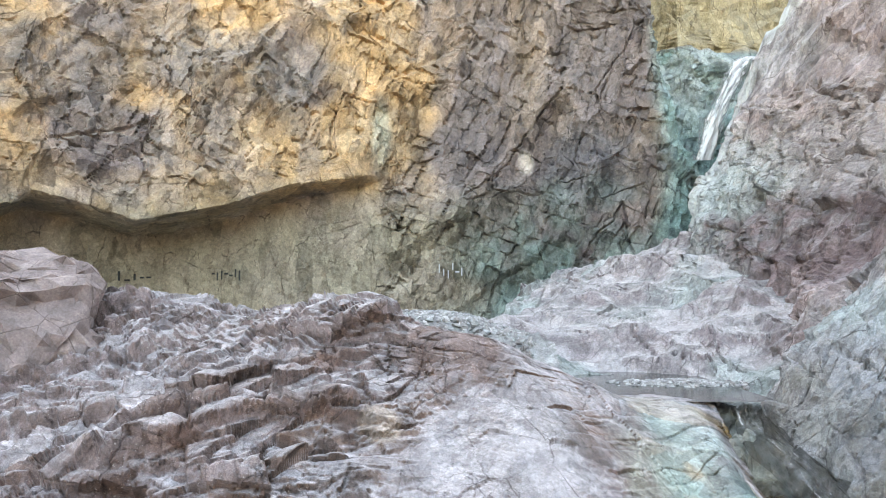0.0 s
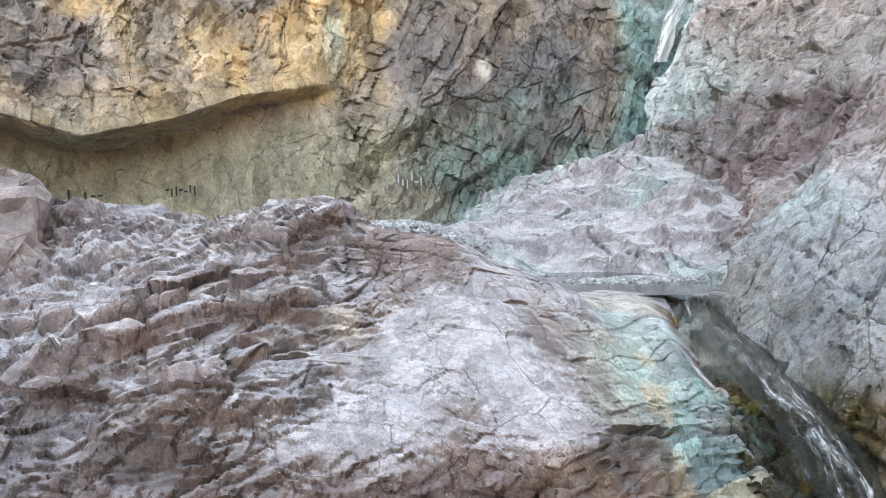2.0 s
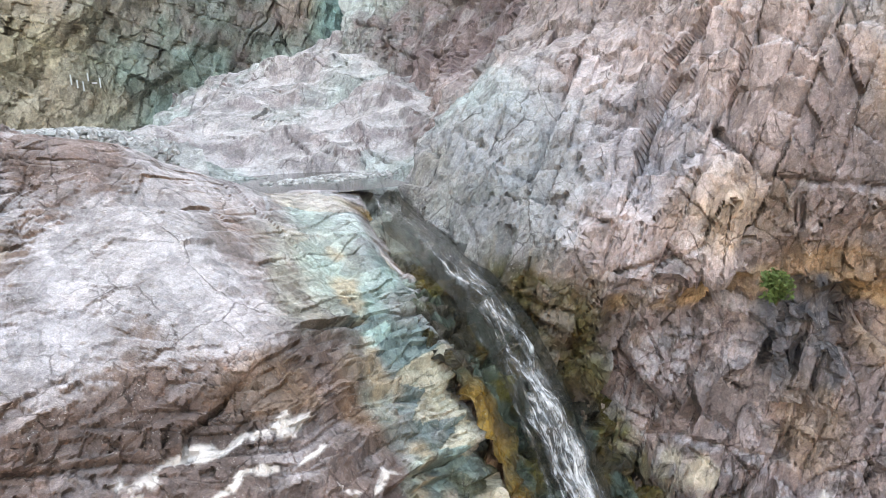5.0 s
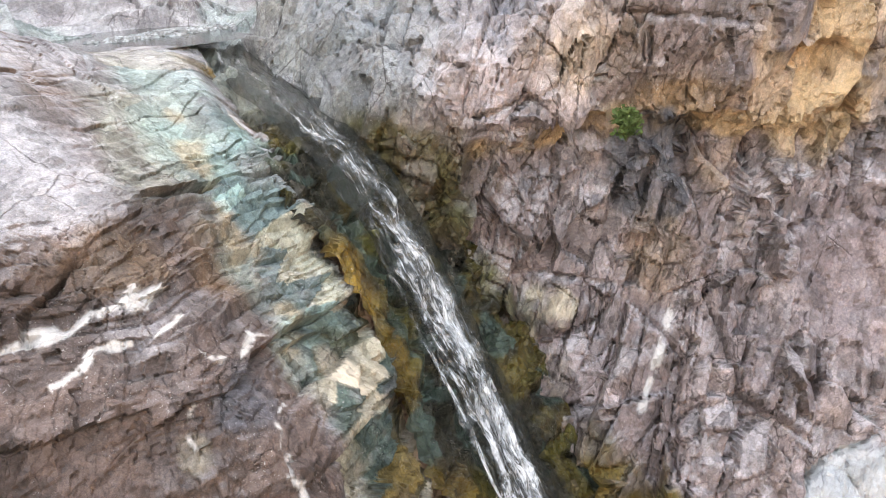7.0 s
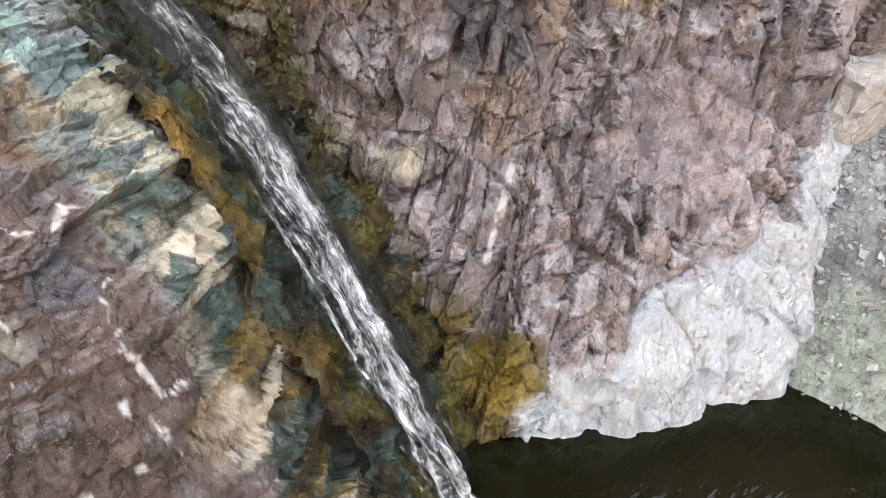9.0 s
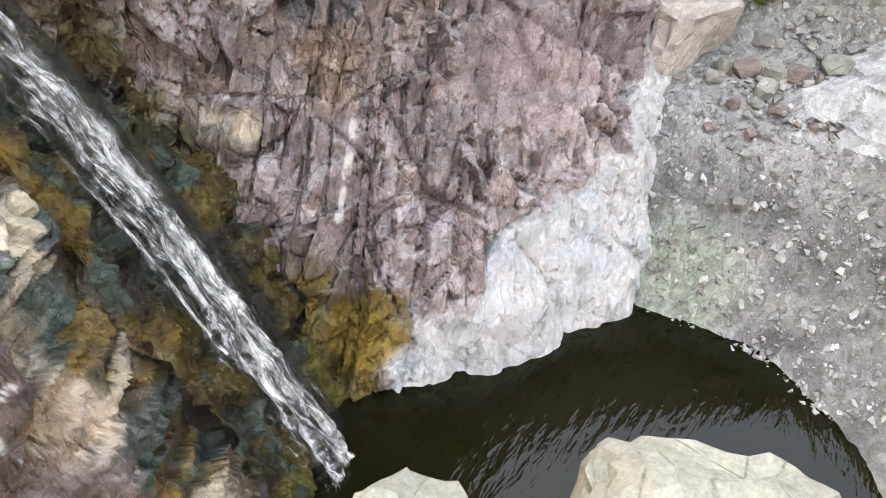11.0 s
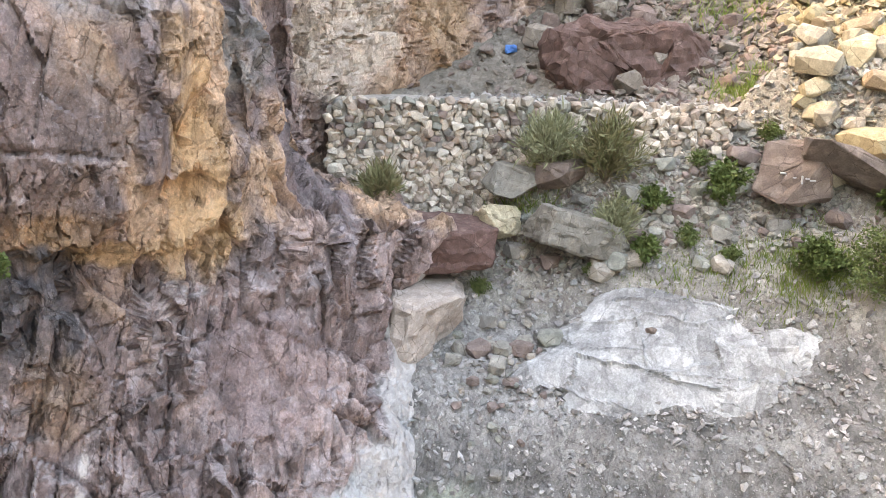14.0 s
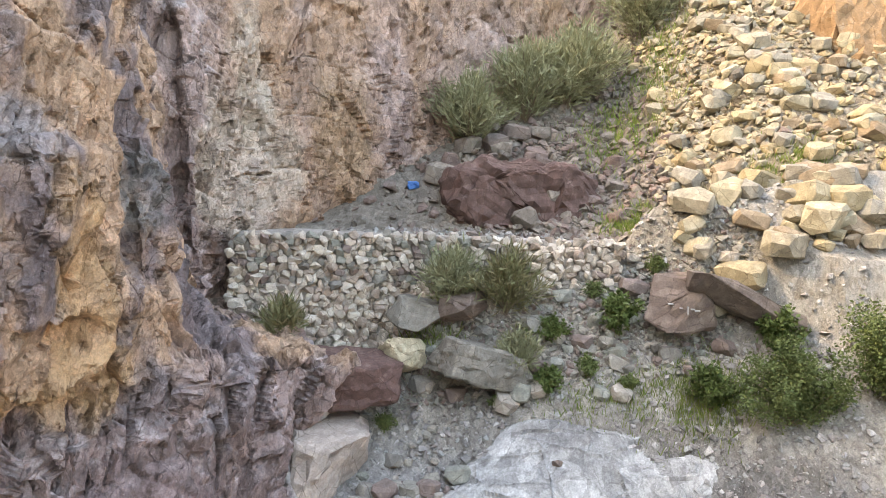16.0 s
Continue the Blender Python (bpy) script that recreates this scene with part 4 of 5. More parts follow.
# ---- gravel ground, one sheet ----
def ground_z(x, y):
    """Height of the canyon floor."""
    x, y = np.asarray(x, float), np.asarray(y, float)
    pool = np.sqrt(((x - 6.7) / 4.0) ** 2 + ((y - 0.9) / 3.9) ** 2) - 1
    xe = x + 0.5 * np.clip(-y - 3.5, 0, 4)
    bank = np.interp(xe, [9.6, 10.6, 11.5, 12.6, 14.2, 15.0, 15.7, 16.4, 17.1, 17.6, 18.5, 22, 27, 40, 70], [-2.6, -1.85, -0.7, 0.5, 1.7, 2.6, 3.2, 3.7, 4.3, 5.7, 6.0, 8.4, 12.5, 20, 30])
    bank = bank - 0.2 * np.clip(y + 3.2, 0, 4) * step(13.0, 15.3, x) * (1 - step(17.2, 17.6, x))
    low = -1.9 + np.clip(pool * 1.8, -0.9, 0.6)
    side = np.where(x > 9.4, np.maximum(bank, low), low)
    side = side + 0.9 * step(15.7, 16.9, x) * (1 - step(17.2, 17.6, x)) * step(1.8, 0.2, y)
    talus = np.clip(0.62 * (x - 18.0) + 0.35 * (-y - 5.5), 0, 30) * step(-4.0, -7.0, y) * step(16.8, 18.2, x)
    return side + 0.55 * talus


gx = np.concatenate((np.linspace(-60, 4, 50), np.linspace(4, 19, 330)[1:], np.linspace(19, 32, 110)[1:], np.linspace(32, 90, 40)[1:]))
gy = np.concatenate((np.linspace(-60, -14, 30), np.linspace(-14, -9, 50)[1:], np.linspace(-9, 5, 300)[1:], np.linspace(5, 60, 40)[1:]))
GX, GY = np.meshgrid(gx, gy, indexing="ij")
p = np.stack((GX, GY, ground_z(GX, GY)), 2)
q = p.reshape(-1, 3)
p[:, :, 2] += (0.06 * fbm(q, 1.2, 4, 501) + 0.02 * value_noise(q, 0.12, 505)).reshape(GX.shape)
q = p.reshape(-1, 3)
col = np.tile(np.array((0.25, 0.245, 0.235)), (len(q), 1)) * (0.85 + 0.35 * fbm(q, 0.9, 4, 511))[:, None]
col = mix(col, (0.36, 0.43, 0.33), blob(q, (10.9, 0.9, -1.5), (1.0, 0.9, 1.5)) * 0.6)
col = mix(col, (0.42, 0.41, 0.4), blob(q, (13.2, 0.8, 1.0), (1.2, 1.6, 2.0)) * 0.7)
col = mix(col, (0.32, 0.3, 0.265), step(14.3, 15.2, q[:, 0] + 0.5 * np.clip(-q[:, 1] - 3.5, 0, 4)) * 0.8)
# ground behind the wall: darker soil, with the bushes' shade put into the colour
col = mix(col, (0.17, 0.15, 0.125), step(17.4, 18.2, q[:, 0]) * 0.85)
col = mix(col, (0.24, 0.2, 0.15), step(17.4, 18.2, q[:, 0]) * step(-4.2, -5.2, q[:, 1]) * 0.85)
tagged(grid_object("ground", p, GRAVEL, rgba(col, 0)), "grey gravel and small stones of the canyon floor", "gravel", kind="structure")

# ---- water ----
def water_material(name, colour, bump, scale):
    m, t, b = node_material(name)
    g = t.nodes.new("ShaderNodeNewGeometry").outputs["Position"]
    b.inputs["Base Color"].default_value = (*colour, 1)
    b.inputs["Roughness"].default_value = 0.04
    b.inputs["IOR"].default_value = 1.33
    bmp = add(t, "Bump", Strength=bump, Distance=0.04)
    crests = t.nodes.new("ShaderNodeMapping")
    crests.inputs["Rotation"].default_value = (0, 0, 0.6)
    crests.inputs["Scale"].default_value = (1.0, 3.2, 1.0)
    t.links.new(g, crests.inputs["Vector"])
    t.links.new(noise_node(t, crests.outputs[0], scale, 3, 0.5), bmp.inputs["Height"])
    t.links.new(bmp.outputs[0], b.inputs["Normal"])
    return m


POOL = water_material("pool_water", (0.006, 0.006, 0.002), 0.25, 2.0)
POND = water_material("pond_water", (0.06, 0.065, 0.06), 0.05, 5.0)


def water_plate(name, x0, x1, y0, y1, z, material, label):
    xs, ys = np.linspace(x0, x1, 40), np.linspace(y0, y1, 40)
    A, B = np.meshgrid(xs, ys, indexing="ij")
    return tagged(grid_object(name, np.stack((A, B, np.full_like(A, z)), 2), material), label, "water", kind="structure")


water_plate("water", 2.6, 12.5, -4.5, 6.5, -1.9, POOL, "dark green rippled pool below the waterfall")
water_plate("pond_water", 1.4, 4.75, 10.0, 14.5, 5.56, POND, "still shallow pond above the waterfall")

# ---- unseen slope behind, added to bounce warm light ----
# not in view; added so the sun on it warms the cliffs opposite
south = np.array([(-40, -4), (-20, -14), (-5, -17), (8, -20), (20, -19), (27, -13), (33, -6), (40, 4)], float)
u = np.linspace(0, 7, 200)
line = spline(south, u)
z = np.linspace(-3, 16, 60)
S, Z = np.meshgrid(np.arange(len(u)), z, indexing="ij")
tang = np.gradient(line, axis=0)
tang /= np.linalg.norm(tang, axis=1, keepdims=True)
out = np.stack((-tang[:, 1], tang[:, 0]), 1)
base = np.concatenate((line[:, None, :] - out[:, None, :] * (0.9 * (Z - 2))[:, :, None], Z[:, :, None]), 2)
p3, nn, ids, joints = fractured(base[::-1], (3.5, 1.2), (0.9, 0.4), 601, crease=0.3)
p = p3.reshape(-1, 3)
col = tone_field(p, nn, ids, (0.3, 0.18, 0.1), (0.42, 0.27, 0.15), (0.5, 0.42, 0.3), 621, 0.6)
tagged(grid_object("bounce_slope_south", p3, CLIFF, rgba(col, 0)), "unseen ochre rock slope added to bounce warm sunlight onto the cliffs", "cliff", kind="structure")

# ---- running water ----
def ribbon(name, route, widths, lift, material, label, parent=None, wobble=0.05, seed=0):
    """A water sheet along a route; 'flow' carries (along, across)."""
    route, n = np.asarray(route, float), 260
    at = np.linspace(0, len(route) - 1, n)
    c, w = spline(route, at), np.interp(at, np.arange(len(widths)) * (len(route) - 1) / (len(widths) - 1), widths)
    cross = np.array((0.87, 0.49, 0.12))
    across = np.linspace(-1, 1, 36)
    run = np.concatenate(((0,), np.cumsum(np.linalg.norm(np.diff(c, axis=0), axis=1))))
    tangent = np.gradient(c, axis=0)
    up = np.cross(tangent, cross)
    up /= np.linalg.norm(up, axis=1, keepdims=True)
    g = c[:, None, :] + cross * (across[None, :, None] * w[:, None, None] / 2)
    q = np.stack((np.repeat(run[:, None], 36, 1) * 0.45, across[None] * w[:, None], np.zeros((n, 36))), 2).reshape(-1, 3)
    bump = (fbm(q, 0.22, 3, seed + 700) * wobble).reshape(n, 36)
    g = g + up[:, None, :] * (lift + bump - 0.1 * across[None] ** 2)[:, :, None]
    ob = grid_object(name, g, material, smooth=True, parent=parent)
    a = ob.data.attributes.new("flow", "FLOAT_VECTOR", "POINT")
    a.data.foreach_set("vector", np.stack((np.repeat(run[:, None], 36, 1), across[None] * w[:, None] / 2, np.broadcast_to(across[None], (n, 36))), 2).reshape(-1).astype(np.float32))
    return tagged(ob, label, "water", kind="structure" if parent is None else "")


def stream_material(name, foam, clear, gain=0.0):
    """Running water: clear and glossy, with torn white streaks that grow by gain for each metre of fall."""
    m, t, b = node_material(name)
    a = t.nodes.new("ShaderNodeAttribute")
    a.attribute_name = "flow"
    scale = t.nodes.new("ShaderNodeVectorMath")
    scale.operation = "MULTIPLY"
    scale.inputs[1].default_value = (1.2, 10.0, 0.0)
    t.links.new(a.outputs["Vector"], scale.inputs[0])
    bend = add(t, "TexNoise", Scale=1.1, Detail=3.0)
    t.links.new(a.outputs["Vector"], bend.inputs["Vector"])
    bent = t.nodes.new("ShaderNodeVectorMath")
    bent.operation = "MULTIPLY_ADD"
    bent.inputs[1].default_value = (1.2, 1.6, 0.0)
    t.links.new(bend.outputs["Color"], bent.inputs[0])
    t.links.new(scale.outputs[0], bent.inputs[2])
    streak = noise_node(t, bent.outputs[0], 1.0, 6, 0.62)
    fine = noise_node(t, bent.outputs[0], 4.5, 6, 0.75)
    clump = noise_node(t, a.outputs["Vector"], 7.0, 5, 0.7)
    sep = t.nodes.new("ShaderNodeSeparateXYZ")
    t.links.new(a.outputs["Vector"], sep.inputs[0])
    edge = curve_range(t, maths(t, "ABSOLUTE", sep.outputs[2], 0), 0.25, 1.0, 0.0, 0.24)
    white = maths(t, "ADD", maths(t, "MULTIPLY", streak, 0.45), maths(t, "ADD", maths(t, "MULTIPLY", fine, 0.3), maths(t, "MULTIPLY", clump, 0.3)))
    white = maths(t, "ADD", white, curve_range(t, sep.outputs[0], 0.5, 5.5, -gain, gain))
    white = curve_range(t, maths(t, "SUBTRACT", white, edge), foam + 0.04, foam + 0.2, 0, 1)
    t.links.new(mix_colour(t, "MIX", white, (0.03, 0.03, 0.025), (0.74, 0.74, 0.74)), b.inputs["Base Color"])
    t.links.new(curve_range(t, white, 0, 1, 0.1, 0.85), b.inputs["Roughness"])
    t.links.new(maths(t, "MAXIMUM", maths(t, "MULTIPLY", white, 0.92), clear), b.inputs["Alpha"])
    b.inputs["IOR"].default_value = 1.33
    bmp = add(t, "Bump", Strength=0.45, Distance=0.06)
    t.links.new(fine, bmp.inputs["Height"])
    t.links.new(bmp.outputs[0], b.inputs["Normal"])
    return m


WILD = stream_material("falling_water", 0.45, 0.03, 0.045)
THIN = stream_material("thin_water_film", 0.5, 0.5, 0.02)
flow = [(4.25, 10.1, 5.42)] + STREAM
ribbon("waterfall", [(x - 0.2, y - 0.1, z) for x, y, z in flow], (0.5, 1.0, 1.6, 1.7, 1.8), 0.2, WILD, "white tumbling water of the rock chute", wobble=0.09, seed=1)
ribbon("waterfall_veil", [(x - 0.12, y - 0.07, z) for x, y, z in flow], (0.25, 0.35, 0.5, 0.55, 0.6), 0.28, WILD, "torn white veil of falling water", wobble=0.1, seed=4)
ribbon("side_trickle", [(x - 0.62, y - 0.3, z) for x, y, z in flow[2:7]], (0.08, 0.16, 0.14, 0.2), 0.2, WILD, "thin white side trickle of the waterfall", wobble=0.05, seed=6)
ribbon("stream_water", [(x + 0.1, y, z) for x, y, z in flow], (0.7, 1.0, 1.15, 1.1, 1.2), 0.06, THIN, "thin dark film of running water on wet rock", seed=2)

# ---- loose rock ----
def hull_rock(name, dims, seed, points=16, power=0.6):
    """An angular stone: the hull of random points on a rounded box. Its base is at z = 0."""
    r = np.random.default_rng(seed)
    v = r.normal(size=(points, 3))
    v /= np.linalg.norm(v, axis=1, keepdims=True)
    v = np.sign(v) * np.abs(v) ** power
    v *= np.asarray(dims) / 2 / np.abs(v).max(0)
    v[:, 2] -= v[:, 2].min()
    bm = bmesh.new()
    for co in v:
        bm.verts.new(co)
    bmesh.ops.convex_hull(bm, input=bm.verts)
    loose = [g for g in bm.verts if not g.link_faces]
    bmesh.ops.delete(bm, geom=loose, context="VERTS")
    me = bpy.data.meshes.new(name)
    bm.to_mesh(me)
    bm.free()
    return me


def big_rock(name, dims, seed, material, at, turn, label, category="boulder", group="", points=18, cuts=2, rough=0.05):
    """A large boulder: a hull with bevelled edges, cut finer and roughened."""
    me = hull_rock(name, dims, seed, points, 0.5)
    bm = bmesh.new()
    bm.from_mesh(me)
    bmesh.ops.bevel(bm, geom=bm.edges[:], offset=min(dims) * 0.025, segments=1, affect="EDGES", clamp_overlap=True)
    bmesh.ops.triangulate(bm, faces=bm.faces[:])
    for k in range(cuts):
        bmesh.ops.subdivide_edges(bm, edges=[e for e in bm.edges if e.calc_length() > min(dims) * 0.12], cuts=1, use_grid_fill=True)
        bmesh.ops.triangulate(bm, faces=bm.faces[:])
    bm.normal_update()
    co = np.array([w.co for w in bm.verts])
    nm = np.array([w.normal for w in bm.verts])
    r, e, ident = jointed(co + seed * 3.1, np.array((0.5, 0.5, 0.3)) * max(dims) * 0.5, seed)
    co = co + nm * ((r * rough + fbm(co + seed, 0.25, 3, seed) * rough * 0.5) * min(dims))[:, None]
    for w, c in zip(bm.verts, co):
        w.co = c
    bm.to_mesh(me)
    bm.free()
    me.materials.append(material)
    ob = new(name, me)
    ob.matrix_basis = pose(*at, *turn)
    return tagged(ob, label, category, group)


# darker rubble copy: shade behind the wall is put into its colour
SHADED_STONE = stone_material("shaded_rubble_stone", [(0.2, 0.165, 0.15), (0.17, 0.15, 0.13), (0.23, 0.2, 0.17), (0.19, 0.14, 0.125)], spots=0.15)
GREY_STONE = stone_material("grey_stone", [(0.28, 0.27, 0.24), (0.22, 0.21, 0.19), (0.35, 0.32, 0.28), (0.21, 0.165, 0.15), (0.25, 0.26, 0.23)])
PALE_STONE = stone_material("pale_stone", [(0.54, 0.47, 0.4), (0.47, 0.42, 0.36), (0.58, 0.53, 0.46), (0.38, 0.31, 0.26)])
RED_STONE = stone_material("red_brown_stone", [(0.12, 0.074, 0.065), (0.135, 0.08, 0.07)], spots=0.12)
OCHRE_STONE = stone_material("ochre_stone", [(0.36, 0.31, 0.21), (0.33, 0.27, 0.17), (0.38, 0.34, 0.25), (0.3, 0.27, 0.21), (0.26, 0.2, 0.14), (0.25, 0.235, 0.2)])
SLAB_STONE = stone_material("grey_brown_slab_stone", [(0.18, 0.14, 0.12), (0.2, 0.16, 0.14)], spots=0.12)
GREEN_GREY = stone_material("green_grey_stone", [(0.2, 0.19, 0.165), (0.23, 0.22, 0.19)], spots=0.25)
YELLOW_STONE = stone_material("yellow_stone", [(0.5, 0.43, 0.3), (0.48, 0.42, 0.3)])


def on_ground(x, y, sink=0.1):
    return (x, y, float(ground_z(x, y)) - sink)


big_rock("red_boulder", (2.3, 4.0, 2.0), 3, RED_STONE, (19.6, -1.2, 5.6), (0, 0, 12), "large dark red boulder behind the dry stone wall", points=26, cuts=5, rough=0.09)
big_rock("boulder", (1.6, 2.2, 0.95), 8, GREEN_GREY, on_ground(15.6, -0.4, -0.25), (14, 8, 30), "grey slanting block leaning over the gravel path", points=20, cuts=4, rough=0.06)
big_rock("boulder", (0.9, 0.95, 0.8), 5, YELLOW_STONE, on_ground(15.9, 1.2, -0.35), (10, 20, 40), "pale yellow angular stone on rubble", points=15, cuts=3)
big_rock("boulder", (1.2, 1.6, 0.7), 14, GREEN_GREY, on_ground(16.6, 0.9, -0.2), (6, -6, 40), "flat green-grey block below the dry stone wall", points=14)
big_rock("boulder", (1.0, 1.5, 0.6), 17, SLAB_STONE, on_ground(16.5, -0.1, -0.2), (-5, 8, 70), "flat brown-grey block below the dry stone wall", points=14)
big_rock("leaning_slab", (1.3, 2.6, 0.55), 21, SLAB_STONE, on_ground(15.6, -5.6, -0.6), (24, 6, 10), "brown slab leaning on another rock", points=14)
written = big_rock("written_rock", (1.2, 1.3, 1.25), 24, SLAB_STONE, on_ground(15.95, -4.5, -0.25), (6, 0, 20), "brown rock with white painted marks", points=14)
RUST = stone_material("rust_ochre_rock", [(0.27, 0.17, 0.09), (0.29, 0.18, 0.1)], spots=0.3)
big_rock("rock_outcrop", (5.0, 3.4, 8.0), 61, RUST, (22.0, -10.3, 6.2), (0, 12, 10), "sunlit rust and ochre rock outcrop beside the rock slope", points=40, cuts=4, rough=0.06)
big_rock("boulder", (1.7, 3.0, 1.15), 31, RED_STONE, (15.1, 2.5, 2.4), (0, 0, 14), "dark purple block at the end of the cliff", points=30, cuts=4, rough=0.06)

CREAM_STONE = stone_material("cream_stone", [(0.4, 0.345, 0.31), (0.42, 0.36, 0.32)], spots=0.3)
big_rock("pale_ledge", (2.7, 2.0, 2.3), 33, CREAM_STONE, (14.45, 2.45, 0.05), (0, 6, 22), "cream rock ledge under the purple block", "rock", points=30, cuts=4, rough=0.03)

PLUM_STONE = stone_material("plum_stone", [(0.24, 0.2, 0.195), (0.25, 0.2, 0.19)], spots=0.2)
big_rock("left_boulder", (2.2, 2.2, 2.15), 52, PLUM_STONE, (-5.65, 9.2, 5.45), (0, 0, 30), "rounded pinkish-grey boulder on the rock mound", points=34, cuts=5, rough=0.07)
ribbon("upper_waterfall", [(9.9, 21.9, 14.6), (9.1, 20.9, 14.2), (8.45, 20.4, 13.2), (7.95, 20.2, 12.2), (7.6, 20.3, 11.0)], (1.1, 1.1, 1.3), 0.0, stream_material("upper_fall_water", 0.3, 0.12), "thin white upper waterfall on teal rock", seed=5)

# ---- pale slab in the gravel ----
A, R = np.meshgrid(np.linspace(0, 2 * math.pi, 150), np.linspace(0, 1, 70), indexing="ij")
edge = 1 + 0.12 * np.sin(3 * A + 1) + 0.06 * np.sin(7 * A)
sx, sy = 13.9 + 1.15 * R * edge * np.cos(A), -2.1 + 2.5 * R * edge * np.sin(A)
base = np.stack((sx, sy, ground_z(sx, sy) + 0.42 * (1 - R ** 3) - 0.12), 2)
p3, nn, ids, joints = fractured(base, (1.1, 0.4), (0.05, 0.02), 801, (0.6, 1.6, 1), crease=0.015)
p = p3.reshape(-1, 3)
col = tone_field(p, nn, ids, (0.29, 0.3, 0.3), (0.345, 0.355, 0.355), (0.4, 0.41, 0.41), 811, 0.7)
col = mix(col, (0.18, 0.18, 0.18), blob(p, (14.7, -2.2, 2.4), (0.5, 0.9, 0.6)) * 0.7)
tagged(grid_object("pale_slab", p3, SMOOTH, rgba(col, 0)), "pale blue-white rock slab bedded in gravel", "rock")

big_rock("loose_stone", (0.16, 0.2, 0.13), 75, SLAB_STONE, (14.1, -2.05, float(ground_z(14.1, -2.05)) + 0.26), (0, 0, 30), "small dark stone lying on the pale slab", "stone", points=16)

# ---- rim stones close to the eye ----
RIM = stone_material("rim_stone", [(0.28, 0.29, 0.245), (0.3, 0.31, 0.26)], spots=0.25)
big_rock("rim_boulder", (1.0, 1.5, 1.2), 41, RIM, (3.35, -0.4, 2.36), (0, 0, 20), "pale greenish boulder at the rim above the pool", points=30, cuts=3)
big_rock("rim_boulder", (0.7, 0.8, 1.0), 44, RIM, (2.6, 0.85, 2.46), (0, 0, 60), "pale greenish boulder at the rim above the pool", points=30, cuts=3)

# ---- dry stone wall ----
wall_route = np.array([(16.1, 5.0), (16.7, 3.2), (17.3, 1.4), (17.3, -1.0), (17.0, -3.4)])
stone_wall = tagged(new("dry_stone_wall"), "dry stone retaining wall of grey and pale stones", "wall")
core_u = np.linspace(0, 4, 60)
core = spline(wall_route, core_u)
zs = np.linspace(0, 1, 12)
foot = np.array([float(ground_z(x - 0.5, y)) - 0.3 for x, y in core])
top = 5.85
g = np.zeros((60, 14, 3))
for k in range(12):
    g[:, k, :2] = core + np.array((-0.35 + 0.3 * zs[k], 0))
    g[:, k, 2] = foot + (top - 0.1 - foot) * zs[k]
g[:, 12, :2], g[:, 12, 2] = core + np.array((0.5, 0)), top - 0.1
g[:, 13, :2], g[:, 13, 2] = core + np.array((2.2, 0.3)), top - 0.05
CORE = stone_material("wall_core_rubble", [(0.34, 0.32, 0.29), (0.36, 0.33, 0.3)])
grid_object("core", g, CORE, parent=stone_wall)
wall_kinds = [hull_rock("stone", (0.28, 0.33, 0.25), 60 + k, 16, 0.6) for k in range(10)]
for k, me in enumerate(wall_kinds):
    me.materials.append(PALE_STONE if k % 3 else GREY_STONE)
r = np.random.default_rng(9)
lengths = np.concatenate(((0,), np.cumsum(np.linalg.norm(np.diff(core, axis=0), axis=1))))
rows = []
z = 0.0
while z < 2.6:
    s = 0.0
    while s < lengths[-1]:
        w = r.uniform(0.12, 0.3)
        rows.append((s + w / 2, z, w))
        s += w * 0.92
    z += 0.135
count, rest = 0, []
for s, drop, w in rows:
    i = np.interp(s, lengths, np.arange(60))
    x, y = spline(core, np.array([i]))[0]
    f, zz = np.interp(i, np.arange(60), foot), top - 0.12 - drop + r.normal() * 0.02
    if zz < f + 0.1:
        continue
    lean = -0.35 + 0.3 * (zz - f) / (top - f)
    m = pose(x + lean - 0.06 + r.normal() * 0.03, y, zz - 0.1, r.uniform(-25, 25), r.uniform(-25, 25), r.uniform(0, 360)) @ Matrix.Diagonal((w / 0.3, w / 0.3, r.uniform(0.65, 1.0), 1))
    if count < 300 and y > -1.5:
        ob = new("stone", wall_kinds[r.integers(10)])
        ob.parent, ob.matrix_basis = stone_wall, m
        count += 1
    else:
        rest.append((r.integers(10), m))


def joined(name, meshes, places, material, label="", category="", parent=None):
    """Many small pieces as one mesh of kind 'stuff'."""
    verts, faces, n = [], [], 0
    data = []
    for me in meshes:
        v = np.empty(len(me.vertices) * 3)
        me.vertices.foreach_get("co", v)
        data.append((v.reshape(-1, 3), [tuple(f.vertices) for f in me.polygons]))
    for k, m in places:
        v, fs = data[k]
        mm = np.array(m)
        verts.append(v @ mm[:3, :3].T + mm[:3, 3])
        faces.extend([tuple(i + n for i in f) for f in fs])
        n += len(v)
    return tagged(mesh_object(name, np.concatenate(verts).tolist(), faces, material, parent), label, category, kind="stuff")


joined("stones", wall_kinds, rest, PALE_STONE, parent=stone_wall)

# ---- talus: larger stones as things, small ones together ----
kinds = [hull_rock("talus_stone", (1.0, 1.25, 0.75), 90 + k, 24, 0.6) for k in range(14)]
for k, me in enumerate(kinds):
    me.materials.append(OCHRE_STONE)
grey_kinds = [me.copy() for me in kinds]
for me in grey_kinds:
    me.materials[0] = GREY_STONE
r = np.random.default_rng(17)


